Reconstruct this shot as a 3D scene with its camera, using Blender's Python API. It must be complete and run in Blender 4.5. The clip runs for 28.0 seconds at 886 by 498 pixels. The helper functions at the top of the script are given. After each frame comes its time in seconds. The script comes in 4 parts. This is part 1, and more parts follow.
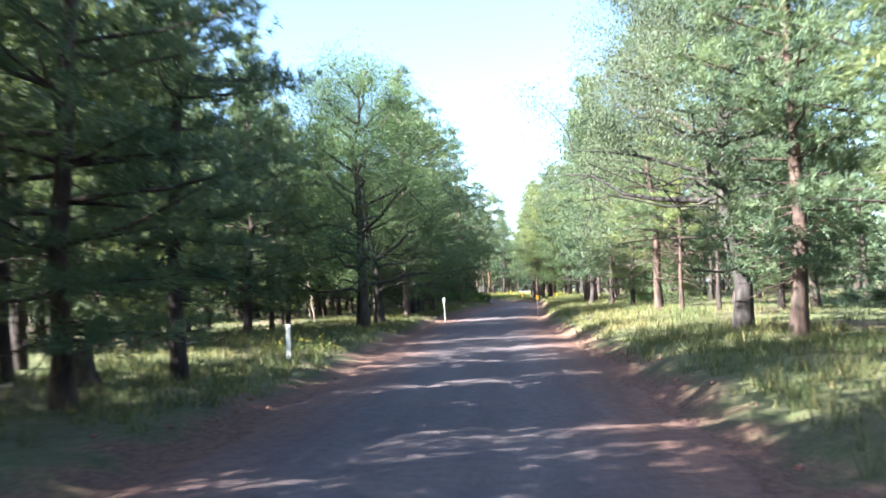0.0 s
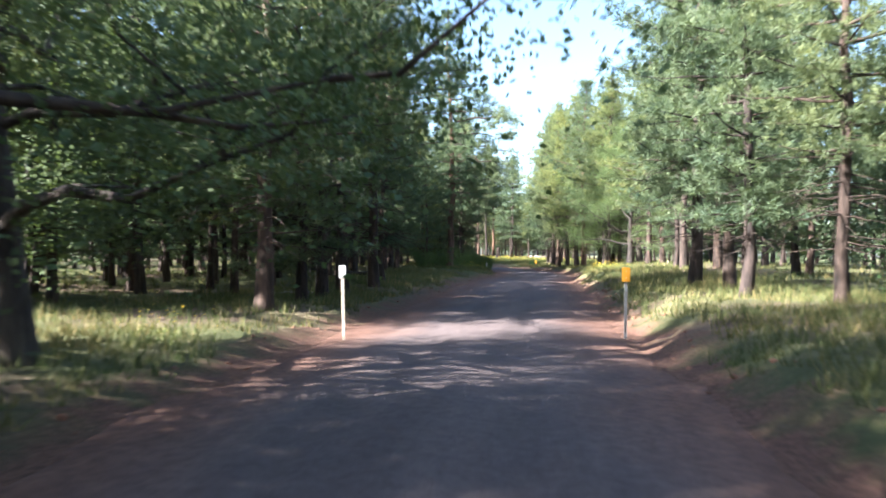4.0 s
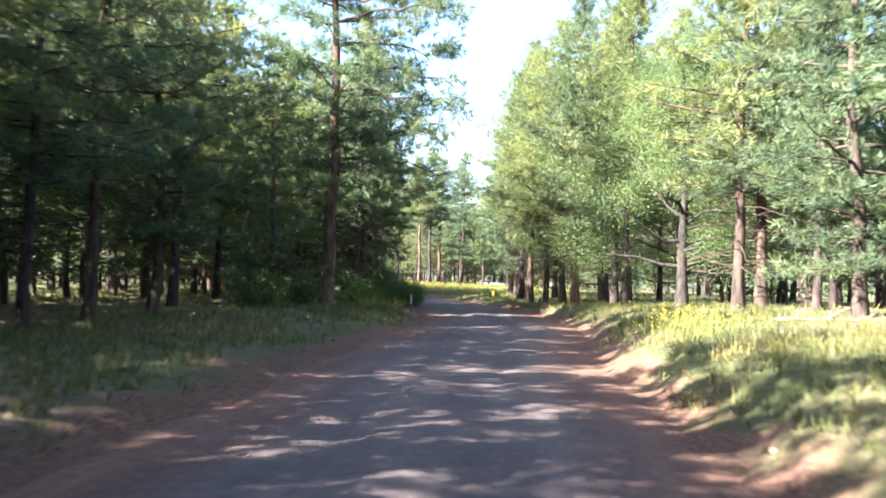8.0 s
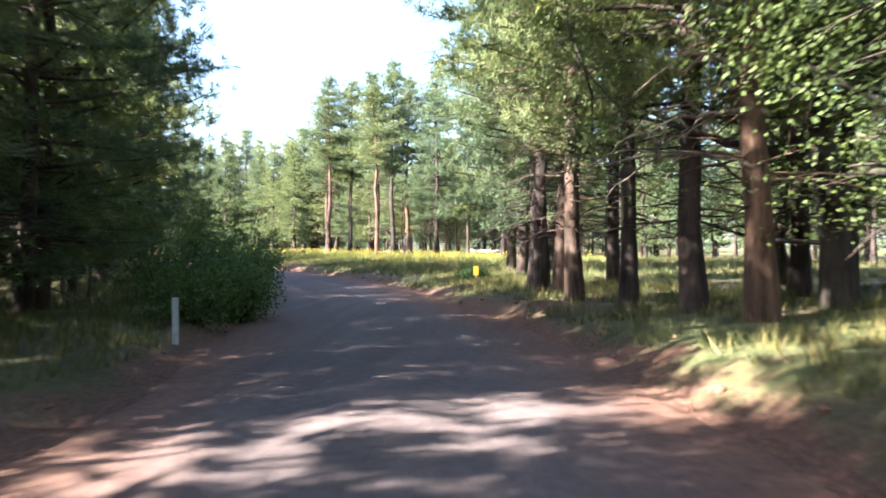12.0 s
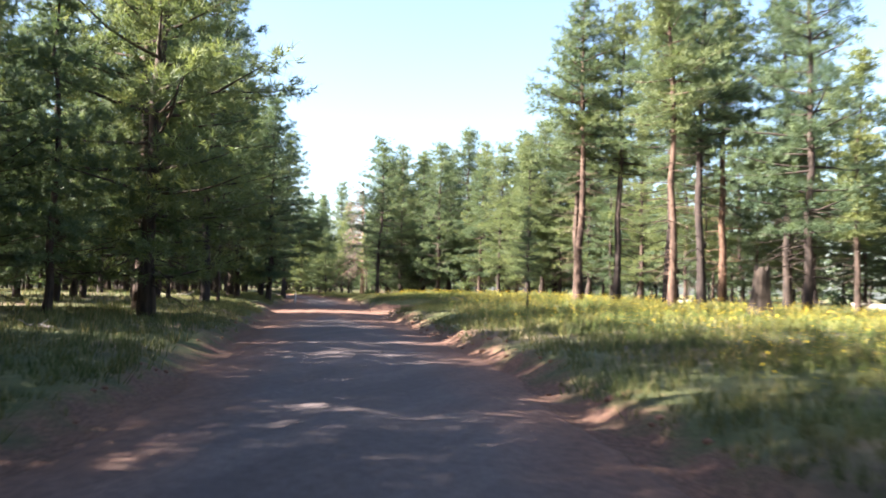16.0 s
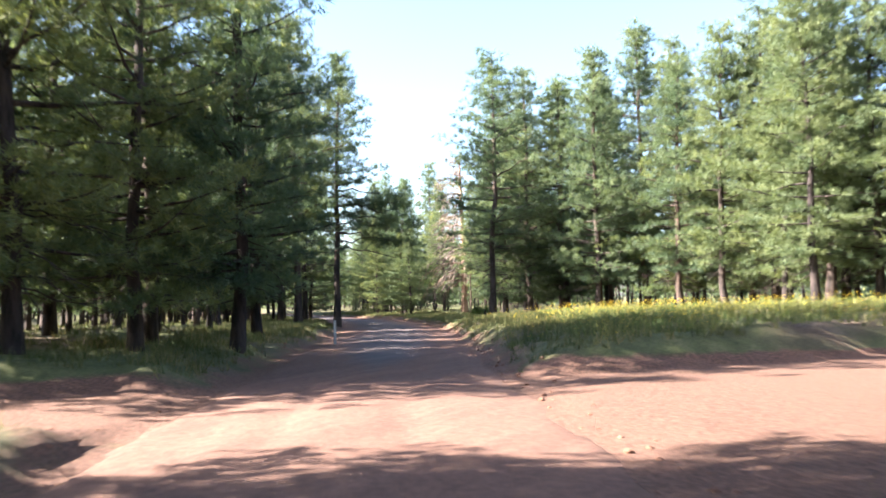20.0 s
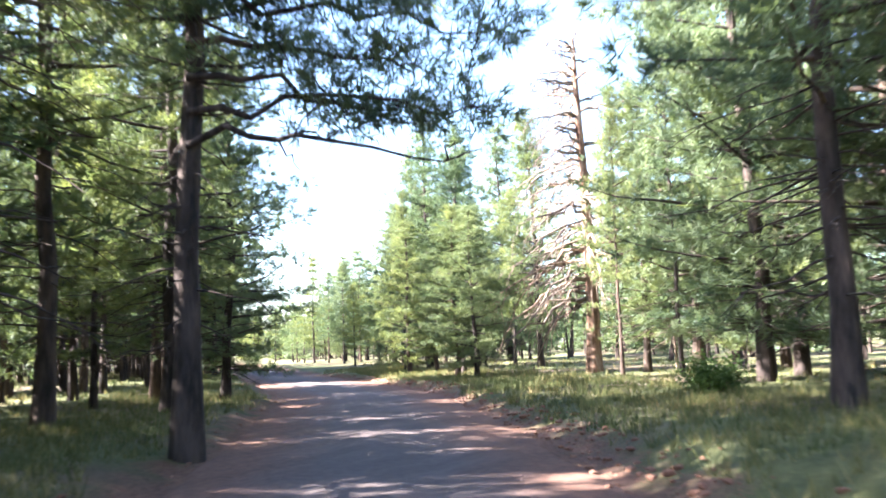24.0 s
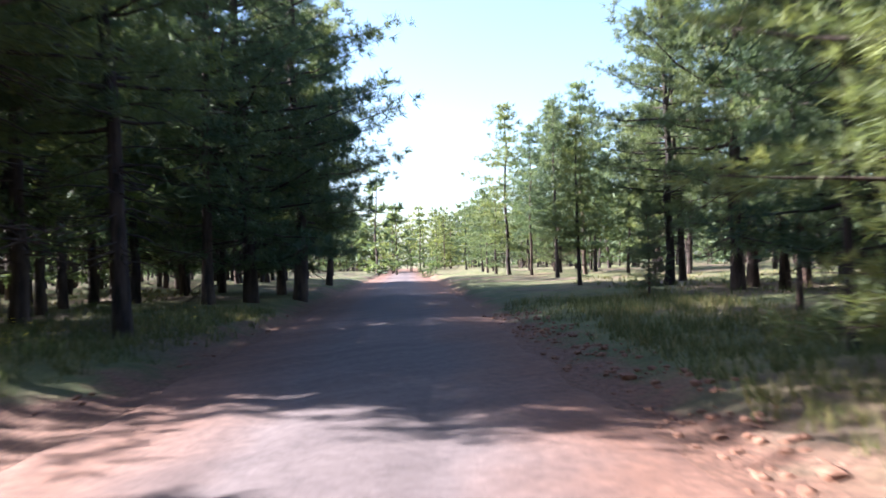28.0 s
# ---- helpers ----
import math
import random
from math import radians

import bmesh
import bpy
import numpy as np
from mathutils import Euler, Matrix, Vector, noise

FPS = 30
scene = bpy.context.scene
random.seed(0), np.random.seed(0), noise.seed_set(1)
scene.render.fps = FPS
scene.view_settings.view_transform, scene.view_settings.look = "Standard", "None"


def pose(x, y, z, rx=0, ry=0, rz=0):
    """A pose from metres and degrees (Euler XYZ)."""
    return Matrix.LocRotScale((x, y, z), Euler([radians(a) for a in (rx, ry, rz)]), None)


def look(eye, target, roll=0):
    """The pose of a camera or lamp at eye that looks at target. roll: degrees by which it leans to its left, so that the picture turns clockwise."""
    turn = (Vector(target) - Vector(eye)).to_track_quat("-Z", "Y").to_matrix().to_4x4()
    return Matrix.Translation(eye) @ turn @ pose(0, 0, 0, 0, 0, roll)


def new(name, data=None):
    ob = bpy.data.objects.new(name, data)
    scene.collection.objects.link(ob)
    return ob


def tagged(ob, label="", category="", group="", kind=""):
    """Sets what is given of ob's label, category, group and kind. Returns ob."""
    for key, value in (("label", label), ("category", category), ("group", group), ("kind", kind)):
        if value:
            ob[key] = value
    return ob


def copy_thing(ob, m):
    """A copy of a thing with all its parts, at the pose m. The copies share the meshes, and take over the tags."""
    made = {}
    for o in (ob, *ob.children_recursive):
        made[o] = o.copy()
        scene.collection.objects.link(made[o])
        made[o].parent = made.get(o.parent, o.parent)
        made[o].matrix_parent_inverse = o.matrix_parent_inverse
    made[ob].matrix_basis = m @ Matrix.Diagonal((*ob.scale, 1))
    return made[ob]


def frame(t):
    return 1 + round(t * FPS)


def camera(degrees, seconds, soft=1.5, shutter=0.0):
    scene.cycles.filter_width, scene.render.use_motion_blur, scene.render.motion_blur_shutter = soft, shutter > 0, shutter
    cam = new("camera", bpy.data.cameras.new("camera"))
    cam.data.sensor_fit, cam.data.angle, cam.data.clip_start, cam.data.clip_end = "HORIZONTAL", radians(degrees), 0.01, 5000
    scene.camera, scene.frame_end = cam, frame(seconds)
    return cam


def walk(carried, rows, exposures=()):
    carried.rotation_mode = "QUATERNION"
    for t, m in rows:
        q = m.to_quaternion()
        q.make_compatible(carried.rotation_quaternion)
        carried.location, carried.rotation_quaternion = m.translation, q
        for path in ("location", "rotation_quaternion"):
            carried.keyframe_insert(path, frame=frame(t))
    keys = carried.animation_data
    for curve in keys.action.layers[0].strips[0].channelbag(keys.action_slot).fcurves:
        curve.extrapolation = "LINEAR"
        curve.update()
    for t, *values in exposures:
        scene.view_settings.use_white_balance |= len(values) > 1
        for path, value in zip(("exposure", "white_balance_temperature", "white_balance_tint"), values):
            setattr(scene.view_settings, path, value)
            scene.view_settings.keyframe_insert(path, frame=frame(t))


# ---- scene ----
PATH = [
    (0, (-0.43, 11.84, 1.63), (-1.688, 21.752, 2.124), -1.74),
    (0.5, (-0.68, 15.81, 1.60), (-1.822, 25.742, 1.960), -1.59),
    (1, (-0.97, 19.66, 1.60), (-2.174, 29.582, 1.895), -2.13),
    (1.5, (-1.19, 23.36, 1.60), (-2.596, 33.265, 1.592), -1.19),
    (2, (-1.33, 27.02, 1.56), (-2.700, 36.925, 1.348), -3.14),
    (2.5, (-1.50, 30.97, 1.51), (-2.832, 40.884, 1.402), -1.64),
    (4.5, (-2.99, 48.55, 1.55), (-4.316, 58.465, 1.606), 0.61),
    (5, (-3.15, 52.67, 1.59), (-4.288, 62.606, 1.668), -0.77),
    (5.5, (-3.27, 56.80, 1.58), (-4.200, 66.755, 1.841), 0.58),
    (6, (-3.40, 60.91, 1.59), (-4.315, 70.855, 2.111), -0.70),
    (6.5, (-3.50, 64.98, 1.60), (-4.351, 74.928, 2.099), -0.04),
    (7, (-3.58, 69.03, 1.59), (-4.330, 78.996, 2.025), 1.23),
    (7.5, (-3.68, 73.11, 1.59), (-4.357, 83.088, 1.849), 0.69),
    (8, (-3.75, 77.25, 1.62), (-4.573, 87.212, 1.968), 1.71),
    (8.5, (-3.81, 81.50, 1.65), (-4.633, 91.460, 2.018), 1.67),
    (9, (-3.93, 86.00, 1.66), (-4.797, 95.964, 1.929), 2.29),
    (9.5, (-4.04, 90.62, 1.64), (-4.841, 100.584, 1.877), 2.45),
    (10, (-4.08, 95.12, 1.61), (-4.756, 105.092, 1.969), 1.38),
    (10.5, (-4.11, 99.37, 1.60), (-4.664, 109.350, 1.811), 1.12),
    (11, (-4.12, 103.40, 1.56), (-4.641, 113.384, 1.721), 1.49),
    (11.5, (-4.06, 107.29, 1.53), (-4.627, 117.272, 1.594), 0.59),
    (13.5, (-5.76, 124.38, 1.49), (-7.064, 134.298, 1.399), -0.02),
    (14, (-6.71, 129.26, 1.48), (-8.216, 139.139, 1.671), 0.80),
    (14.5, (-7.74, 134.17, 1.54), (-9.746, 143.953, 1.963), 0.68),
    (15, (-8.98, 139.05, 1.58), (-11.572, 148.691, 2.225), 1.97),
    (15.5, (-10.43, 143.89, 1.59), (-13.443, 153.418, 2.031), 2.62),
    (16, (-12.08, 148.63, 1.58), (-15.567, 157.992, 2.027), 1.40),
    (16.5, (-13.83, 153.24, 1.54), (-17.820, 162.390, 2.092), -0.31),
    (17, (-15.82, 157.83, 1.55), (-20.274, 166.758, 2.181), -0.01),
    (17.5, (-17.99, 162.42, 1.58), (-22.895, 171.113, 2.243), 1.00),
    (18, (-20.29, 166.96, 1.60), (-25.340, 175.567, 2.156), -0.19),
    (18.5, (-22.71, 171.52, 1.61), (-27.575, 180.247, 2.070), -0.71),
    (19, (-25.29, 176.04, 1.61), (-29.949, 184.876, 2.050), -2.07),
    (19.5, (-27.91, 180.59, 1.61), (-32.284, 189.558, 2.259), -1.26),
    (20, (-30.52, 185.18, 1.64), (-34.968, 194.113, 2.225), -1.32),
    (20.5, (-33.15, 189.79, 1.63), (-37.708, 198.681, 1.997), -2.43),
    (21, (-35.82, 194.49, 1.61), (-40.548, 203.300, 1.836), 0.65),
    (21.5, (-38.53, 199.29, 1.60), (-43.425, 208.004, 1.841), 0.85),
    (23.5, (-50.13, 220.51, 1.69), (-55.443, 228.975, 2.048), -3.46),
    (24, (-52.70, 224.88, 1.63), (-57.662, 233.493, 2.759), -2.22),
    (24.5, (-55.27, 229.15, 1.56), (-60.379, 237.697, 2.453), -2.30),
    (25, (-57.90, 233.45, 1.53), (-63.251, 241.880, 2.000), -3.49),
    (25.5, (-60.70, 237.73, 1.55), (-66.569, 245.823, 1.894), -1.41),
    (26, (-63.71, 241.92, 1.60), (-70.120, 249.590, 1.764), -1.19),
    (26.5, (-66.87, 246.05, 1.61), (-73.550, 253.489, 1.590), -2.44),
    (27, (-70.19, 250.12, 1.60), (-77.090, 257.356, 1.590), -0.84),
    (27.5, (-73.69, 254.09, 1.55), (-80.647, 261.277, 1.741), -1.00),
    (28, (-77.31, 257.99, 1.51), (-84.267, 265.172, 1.661), -1.79),
]
cam = camera(54.0, 28.0, soft=1.7, shutter=0.4)
walk(cam, [(t, look(eye, target, roll)) for t, eye, target, roll in PATH], [(0, 3.55, 5340, 9), (1, 3.5, 5520, 10), (2.3, 3.5, 5990, 13), (4.5, 3.27, 5510, 11), (6, 3.65, 5510, 11), (9, 3.7, 5890, 11), (11.5, 3.68, 5890, 12), (14, 3.22, 5990, 13), (18, 3.18, 6090, 13), (18.9, 3.3, 6090, 13), (20, 3.43, 5890, 12), (21, 4.27, 5890, 14), (23.5, 4.33, 5690, 14), (24.2, 3.98, 5670, 14), (25, 3.25, 5810, 14), (26.9, 3.25, 5400, 13), (28, 3.05, 5450, 17)])

# ---- sky and sun ----
SUN_AZ, SUN_EL = 237.0, 31.5  # shadows fall towards +x and a little +y
world = bpy.data.worlds.new("sky")
scene.world = world
world.use_nodes = True
wn = world.node_tree
sky = wn.nodes.new("ShaderNodeTexSky")
sky.sky_type = "NISHITA"
sky.sun_disc = False
sky.sun_elevation = radians(SUN_EL)
sky.sun_rotation = radians(SUN_AZ)
sky.dust_density = 1.7
wn.links.new(sky.outputs[0], wn.nodes["Background"].inputs[0])
wn.nodes["Background"].inputs[1].default_value = 0.051
sun_data = bpy.data.lights.new("sun", "SUN")
sun_data.energy = 5.0
sun_data.angle = radians(0.53)
sun_data.color = (1.0, 0.91, 0.78)
sun = new("sun", sun_data)
sx, sy = math.sin(radians(SUN_AZ)), math.cos(radians(SUN_AZ))
sun.matrix_world = look((sx * 100 - 40, sy * 100 + 130, 100 * math.tan(radians(SUN_EL))), (-40, 130, 0))


# ---- materials ----
def material(name, rough=0.8):
    m = bpy.data.materials.new(name)
    m.use_nodes = True
    n = m.node_tree.nodes
    b = n["Principled BSDF"]
    b.inputs["Roughness"].default_value = rough
    b.inputs["Specular IOR Level"].default_value = 0.25
    return m, n, m.node_tree.links, b


def noise_tex(n, l, scale, detail=4.0, rough=0.6, stretch=None, coord="Object"):
    tc = n.new("ShaderNodeTexCoord")
    tex = n.new("ShaderNodeTexNoise")
    tex.inputs["Scale"].default_value = scale
    tex.inputs["Detail"].default_value = detail
    tex.inputs["Roughness"].default_value = rough
    src = tc.outputs[coord]
    if stretch:
        mp = n.new("ShaderNodeMapping")
        mp.inputs["Scale"].default_value = stretch
        l.new(src, mp.inputs[0])
        src = mp.outputs[0]
    l.new(src, tex.inputs["Vector"])
    return tex


def ramp(n, l, src, stops):
    r = n.new("ShaderNodeValToRGB")
    e = r.color_ramp.elements
    while len(e) < len(stops):
        e.new(0.5)
    for el, (p, c) in zip(e, stops):
        el.position, el.color = p, (*c, 1)
    l.new(src, r.inputs[0])
    return r


def mixed(n, l, fac, a, b, blend="MIX"):
    mx = n.new("ShaderNodeMix")
    mx.data_type, mx.blend_type = "RGBA", blend
    for sock, v in ((mx.inputs[0], fac), (mx.inputs[6], a), (mx.inputs[7], b)):
        if isinstance(v, (int, float)):
            sock.default_value = v
        elif isinstance(v, tuple):
            sock.default_value = (*v, 1)
        else:
            l.new(v, sock)
    return mx.outputs[2]


def bumped(n, l, b, src, strength, dist=0.02):
    bp = n.new("ShaderNodeBump")
    bp.inputs["Strength"].default_value = strength
    bp.inputs["Distance"].default_value = dist
    l.new(src, bp.inputs["Height"])
    l.new(bp.outputs[0], b.inputs["Normal"])


def leafy(name, dark, light, tip, trans=0.35):
    """Foliage: varied from tree to tree and from clump to clump, with light let through."""
    m, n, l, b = material(name, 0.6)
    info, geo = n.new("ShaderNodeObjectInfo"), n.new("ShaderNodeNewGeometry")
    big = noise_tex(n, l, 0.55, 3)
    c = ramp(n, l, big.outputs[0], [(0.3, dark), (0.7, light)])
    per = ramp(n, l, geo.outputs["Random Per Island"], [(0.0, (0.8, 0.82, 0.8)), (0.75, (1.0, 1.0, 1.0)), (1.0, (1.25, 1.2, 1.05))])
    c2 = mixed(n, l, 1.0, c.outputs[0], per.outputs[0], "MULTIPLY")
    tree = ramp(n, l, info.outputs["Random"], [(0.0, (0.82, 0.9, 0.95)), (0.5, (1.0, 1.0, 1.0)), (1.0, tip)])
    c3 = mixed(n, l, 1.0, c2, tree.outputs[0], "MULTIPLY")
    l.new(c3, b.inputs["Base Color"])
    tr = n.new("ShaderNodeBsdfTranslucent")
    warm = mixed(n, l, 1.0, c3, (1.4, 1.4, 0.85), "MULTIPLY")
    l.new(warm, tr.inputs[0])
    ms = n.new("ShaderNodeMixShader")
    ms.inputs[0].default_value = trans
    l.new(b.outputs[0], ms.inputs[1])
    l.new(tr.outputs[0], ms.inputs[2])
    l.new(ms.outputs[0], n["Material Output"].inputs[0])
    return m


def bark_material(name, dark, mid, light):
    m, n, l, b = material(name, 0.9)
    info = n.new("ShaderNodeObjectInfo")
    plates = noise_tex(n, l, 5.0, 5, 0.65, (1, 1, 0.22))
    patch = noise_tex(n, l, 0.7, 2, 0.5, (1, 1, 0.6))
    c = ramp(n, l, plates.outputs[0], [(0.36, dark), (0.52, mid), (0.7, light)])
    c2 = ramp(n, l, patch.outputs[0], [(0.35, (0.7, 0.68, 0.68)), (0.7, (1.15, 1.1, 1.05))])
    c3 = mixed(n, l, 1.0, c.outputs[0], c2.outputs[0], "MULTIPLY")
    t = ramp(n, l, info.outputs["Random"], [(0.0, (0.65, 0.65, 0.68)), (0.6, (1.0, 0.97, 0.93)), (1.0, (1.22, 1.08, 0.95))])
    l.new(mixed(n, l, 1.0, c3, t.outputs[0], "MULTIPLY"), b.inputs["Base Color"])
    bumped(n, l, b, plates.outputs[0], 0.8, 0.05)
    return m


def plain(name, colour, rough=0.6, metal=0.0, scale=9.0, dirt=(0.6, 0.55, 0.5)):
    m, n, l, b = material(name, rough)
    b.inputs["Metallic"].default_value = metal
    nz = noise_tex(n, l, scale, 5)
    d = ramp(n, l, nz.outputs[0], [(0.3, dirt), (0.62, (1.0, 1.0, 1.0))])
    l.new(mixed(n, l, 1.0, colour, d.outputs[0], "MULTIPLY"), b.inputs["Base Color"])
    bumped(n, l, b, nz.outputs[0], 0.15, 0.004)
    return m


NEEDLES = leafy("pine_needles", (0.046, 0.075, 0.048), (0.160, 0.189, 0.094), (1.42, 1.26, 0.88), 0.36)
OAK_LEAVES = leafy("oak_leaves", (0.053, 0.084, 0.032), (0.120, 0.160, 0.060), (1.15, 1.1, 0.9), 0.24)
GREY_LEAVES = leafy("grey_green_leaves", (0.051, 0.070, 0.044), (0.111, 0.129, 0.078), (1.1, 1.05, 1.0), 0.3)
BUSH_LEAVES = leafy("bush_leaves", (0.05, 0.09, 0.03), (0.10, 0.15, 0.05), (1.1, 1.1, 0.9), 0.3)
BARK = bark_material("pine_bark", (0.024, 0.020, 0.018), (0.068, 0.051, 0.043), (0.116, 0.088, 0.074))
# reddish bark, its paler tone also standing in for sun on the trunk
WARM_LIT_BARK = bark_material("reddish_lit_pine_bark", (0.040, 0.026, 0.020), (0.120, 0.078, 0.058), (0.216, 0.152, 0.112))
SNAG_BARK = bark_material("peeling_dead_bark", (0.11, 0.062, 0.042), (0.36, 0.22, 0.15), (0.6, 0.47, 0.36))
OAK_BARK = bark_material("oak_bark", (0.022, 0.019, 0.017), (0.062, 0.053, 0.046), (0.120, 0.104, 0.088))
DEAD_WOOD = bark_material("dead_wood", (0.085, 0.066, 0.054), (0.22, 0.178, 0.146), (0.4, 0.34, 0.285))


def road_material():
    m, n, l, b = material("red_dirt_road", 0.92)
    at = n.new("ShaderNodeAttribute")
    at.attribute_name = "across"
    big = noise_tex(n, l, 0.35, 4)
    fine = noise_tex(n, l, 7.0, 8, 0.7)
    grit = noise_tex(n, l, 60.0, 3, 0.7)
    streak = noise_tex(n, l, 1.0, 4, 0.6, (1.6, 0.12, 1))
    packed = ramp(n, l, fine.outputs[0], [(0.3, (0.078, 0.061, 0.06)), (0.7, (0.142, 0.112, 0.107))])
    loose = ramp(n, l, fine.outputs[0], [(0.3, (0.088, 0.05, 0.038)), (0.7, (0.2, 0.108, 0.074))])
    ab = n.new("ShaderNodeMath")
    ab.operation = "ABSOLUTE"
    l.new(at.outputs["Fac"], ab.inputs[0])
    wob = n.new("ShaderNodeMath")
    wob.operation = "MULTIPLY_ADD"
    l.new(big.outputs[0], wob.inputs[0])
    wob.inputs[1].default_value = 1.6
    l.new(ab.outputs[0], wob.inputs[2])
    edge = n.new("ShaderNodeMapRange")
    edge.inputs[1].default_value, edge.inputs[2].default_value = 2.0, 3.3
    l.new(wob.outputs[0], edge.inputs[0])
    c = mixed(n, l, edge.outputs[0], packed.outputs[0], loose.outputs[0])
    st = ramp(n, l, streak.outputs[0], [(0.35, (0.82, 0.8, 0.8)), (0.65, (1.12, 1.1, 1.08))])
    c = mixed(n, l, 1.0, c, st.outputs[0], "MULTIPLY")
    gr = ramp(n, l, grit.outputs[0], [(0.3, (0.75, 0.74, 0.73)), (0.7, (1.2, 1.18, 1.16))])
    c = mixed(n, l, 1.0, c, gr.outputs[0], "MULTIPLY")
    l.new(c, b.inputs["Base Color"])
    hgt = mixed(n, l, 0.35, fine.outputs[0], grit.outputs[0])
    bumped(n, l, b, hgt, 0.7, 0.03)
    return m


def ground_material():
    m, n, l, b = material("grassy_forest_floor", 0.95)
    at = n.new("ShaderNodeAttribute")
    at.attribute_name = "across"
    big = noise_tex(n, l, 0.16, 4)
    mid = noise_tex(n, l, 1.1, 6, 0.65)
    fine = noise_tex(n, l, 14.0, 6, 0.75)
    grass = ramp(n, l, mid.outputs[0], [(0.3, (0.058, 0.068, 0.026)), (0.55, (0.115, 0.118, 0.046)), (0.75, (0.2, 0.175, 0.082))])
    litter = ramp(n, l, mid.outputs[0], [(0.3, (0.08, 0.055, 0.038)), (0.7, (0.185, 0.13, 0.085))])
    where = ramp(n, l, big.outputs[0], [(0.46, (0.0, 0.0, 0.0)), (0.62, (1.0, 1.0, 1.0))])
    c = mixed(n, l, where.outputs[0], grass.outputs[0], litter.outputs[0])
    soil = ramp(n, l, fine.outputs[0], [(0.3, (0.092, 0.05, 0.036)), (0.7, (0.21, 0.11, 0.074))])
    ab = n.new("ShaderNodeMath")
    ab.operation = "ABSOLUTE"
    l.new(at.outputs["Fac"], ab.inputs[0])
    wob = n.new("ShaderNodeMath")
    wob.operation = "MULTIPLY_ADD"
    l.new(mid.outputs[0], wob.inputs[0])
    wob.inputs[1].default_value = -2.8
    l.new(ab.outputs[0], wob.inputs[2])
    near = n.new("ShaderNodeMapRange")
    near.inputs[1].default_value, near.inputs[2].default_value = 2.3, 1.6
    l.new(wob.outputs[0], near.inputs[0])
    c = mixed(n, l, near.outputs[0], c, soil.outputs[0])
    sp = ramp(n, l, fine.outputs[0], [(0.3, (0.6, 0.6, 0.6)), (0.7, (1.3, 1.3, 1.25))])
    c = mixed(n, l, 1.0, c, sp.outputs[0], "MULTIPLY")
    l.new(c, b.inputs["Base Color"])
    bumped(n, l, b, fine.outputs[0], 0.9, 0.06)
    return m


ROAD, GROUND = road_material(), ground_material()


def blades(name, low, high, dry):
    m, n, l, b = material(name, 0.7)
    geo = n.new("ShaderNodeNewGeometry")
    c = ramp(n, l, geo.outputs["Random Per Island"], [(0.0, low), (0.6, high), (1.0, dry)])
    patch = noise_tex(n, l, 0.35, 3)
    p = ramp(n, l, patch.outputs[0], [(0.38, (0.85, 0.95, 0.8)), (0.62, (1.35, 1.15, 0.95))])
    col = mixed(n, l, 1.0, c.outputs[0], p.outputs[0], "MULTIPLY")
    l.new(col, b.inputs["Base Color"])
    tr = n.new("ShaderNodeBsdfTranslucent")
    l.new(col, tr.inputs[0])
    ms = n.new("ShaderNodeMixShader")
    ms.inputs[0].default_value = 0.35
    l.new(b.outputs[0], ms.inputs[1])
    l.new(tr.outputs[0], ms.inputs[2])
    l.new(ms.outputs[0], n["Material Output"].inputs[0])
    return m


GRASS = blades("grass_blades", (0.057, 0.078, 0.029), (0.115, 0.127, 0.049), (0.238, 0.205, 0.107))
PETALS = plain("yellow_petals", (0.75, 0.52, 0.03), 0.6, 0, 3.0, (0.8, 0.8, 0.8))
STALKS = blades("flower_stalks", (0.10, 0.14, 0.04), (0.2, 0.22, 0.06), (0.3, 0.28, 0.1))


# ---- centre line of the road and the lie of the land ----
CENTRE = [(7.9, -147.9), (2.3, -48.1), (-1.1, 11.8), (-1.8, 23.3), (-2.1, 30.9), (-3.6, 48.5), (-4.1, 60.9), (-4.3, 73.1), (-4.6, 86.0),
          (-4.8, 99.4), (-4.2, 107.3), (-5.9, 124.4), (-8.4, 134.0), (-11.0, 143.7), (-14.4, 153.0), (-18.6, 162.1), (-25.9, 175.7),
          (-33.7, 189.5), (-39.1, 199.0), (-50.7, 220.2), (-58.4, 233.1), (-67.4, 245.6), (-77.8, 257.6), (-121.3, 298.9), (-266.4, 436.5)]


def spline(points, step):
    """Points at even steps along a smooth line through the given ones."""
    p = np.array(points, float)
    p = np.vstack([2 * p[0] - p[1], p, 2 * p[-1] - p[-2]])
    out = []
    for i in range(1, len(p) - 2):
        k = max(2, int(np.hypot(*(p[i + 1] - p[i])) / 0.5))
        u = np.linspace(0, 1, k, endpoint=False)[:, None]
        a, b, c, d = p[i - 1], p[i], p[i + 1], p[i + 2]
        out.append(0.5 * (2 * b + (c - a) * u + (2 * a - 5 * b + 4 * c - d) * u**2 + (3 * b - a - 3 * c + d) * u**3))
    q = np.vstack(out)
    for _ in range(12):
        q[1:-1] = (q[:-2] + 2 * q[1:-1] + q[2:]) / 4
    s = np.r_[0, np.cumsum(np.hypot(*np.diff(q, axis=0).T))]
    even = np.arange(0, s[-1], step)
    return np.stack([np.interp(even, s, q[:, 0]), np.interp(even, s, q[:, 1])], 1)


LINE = spline(CENTRE, 1.0)
AHEAD = np.gradient(LINE, axis=0)
AHEAD /= np.hypot(*AHEAD.T)[:, None]
RIGHT = np.stack([AHEAD[:, 1], -AHEAD[:, 0]], 1)


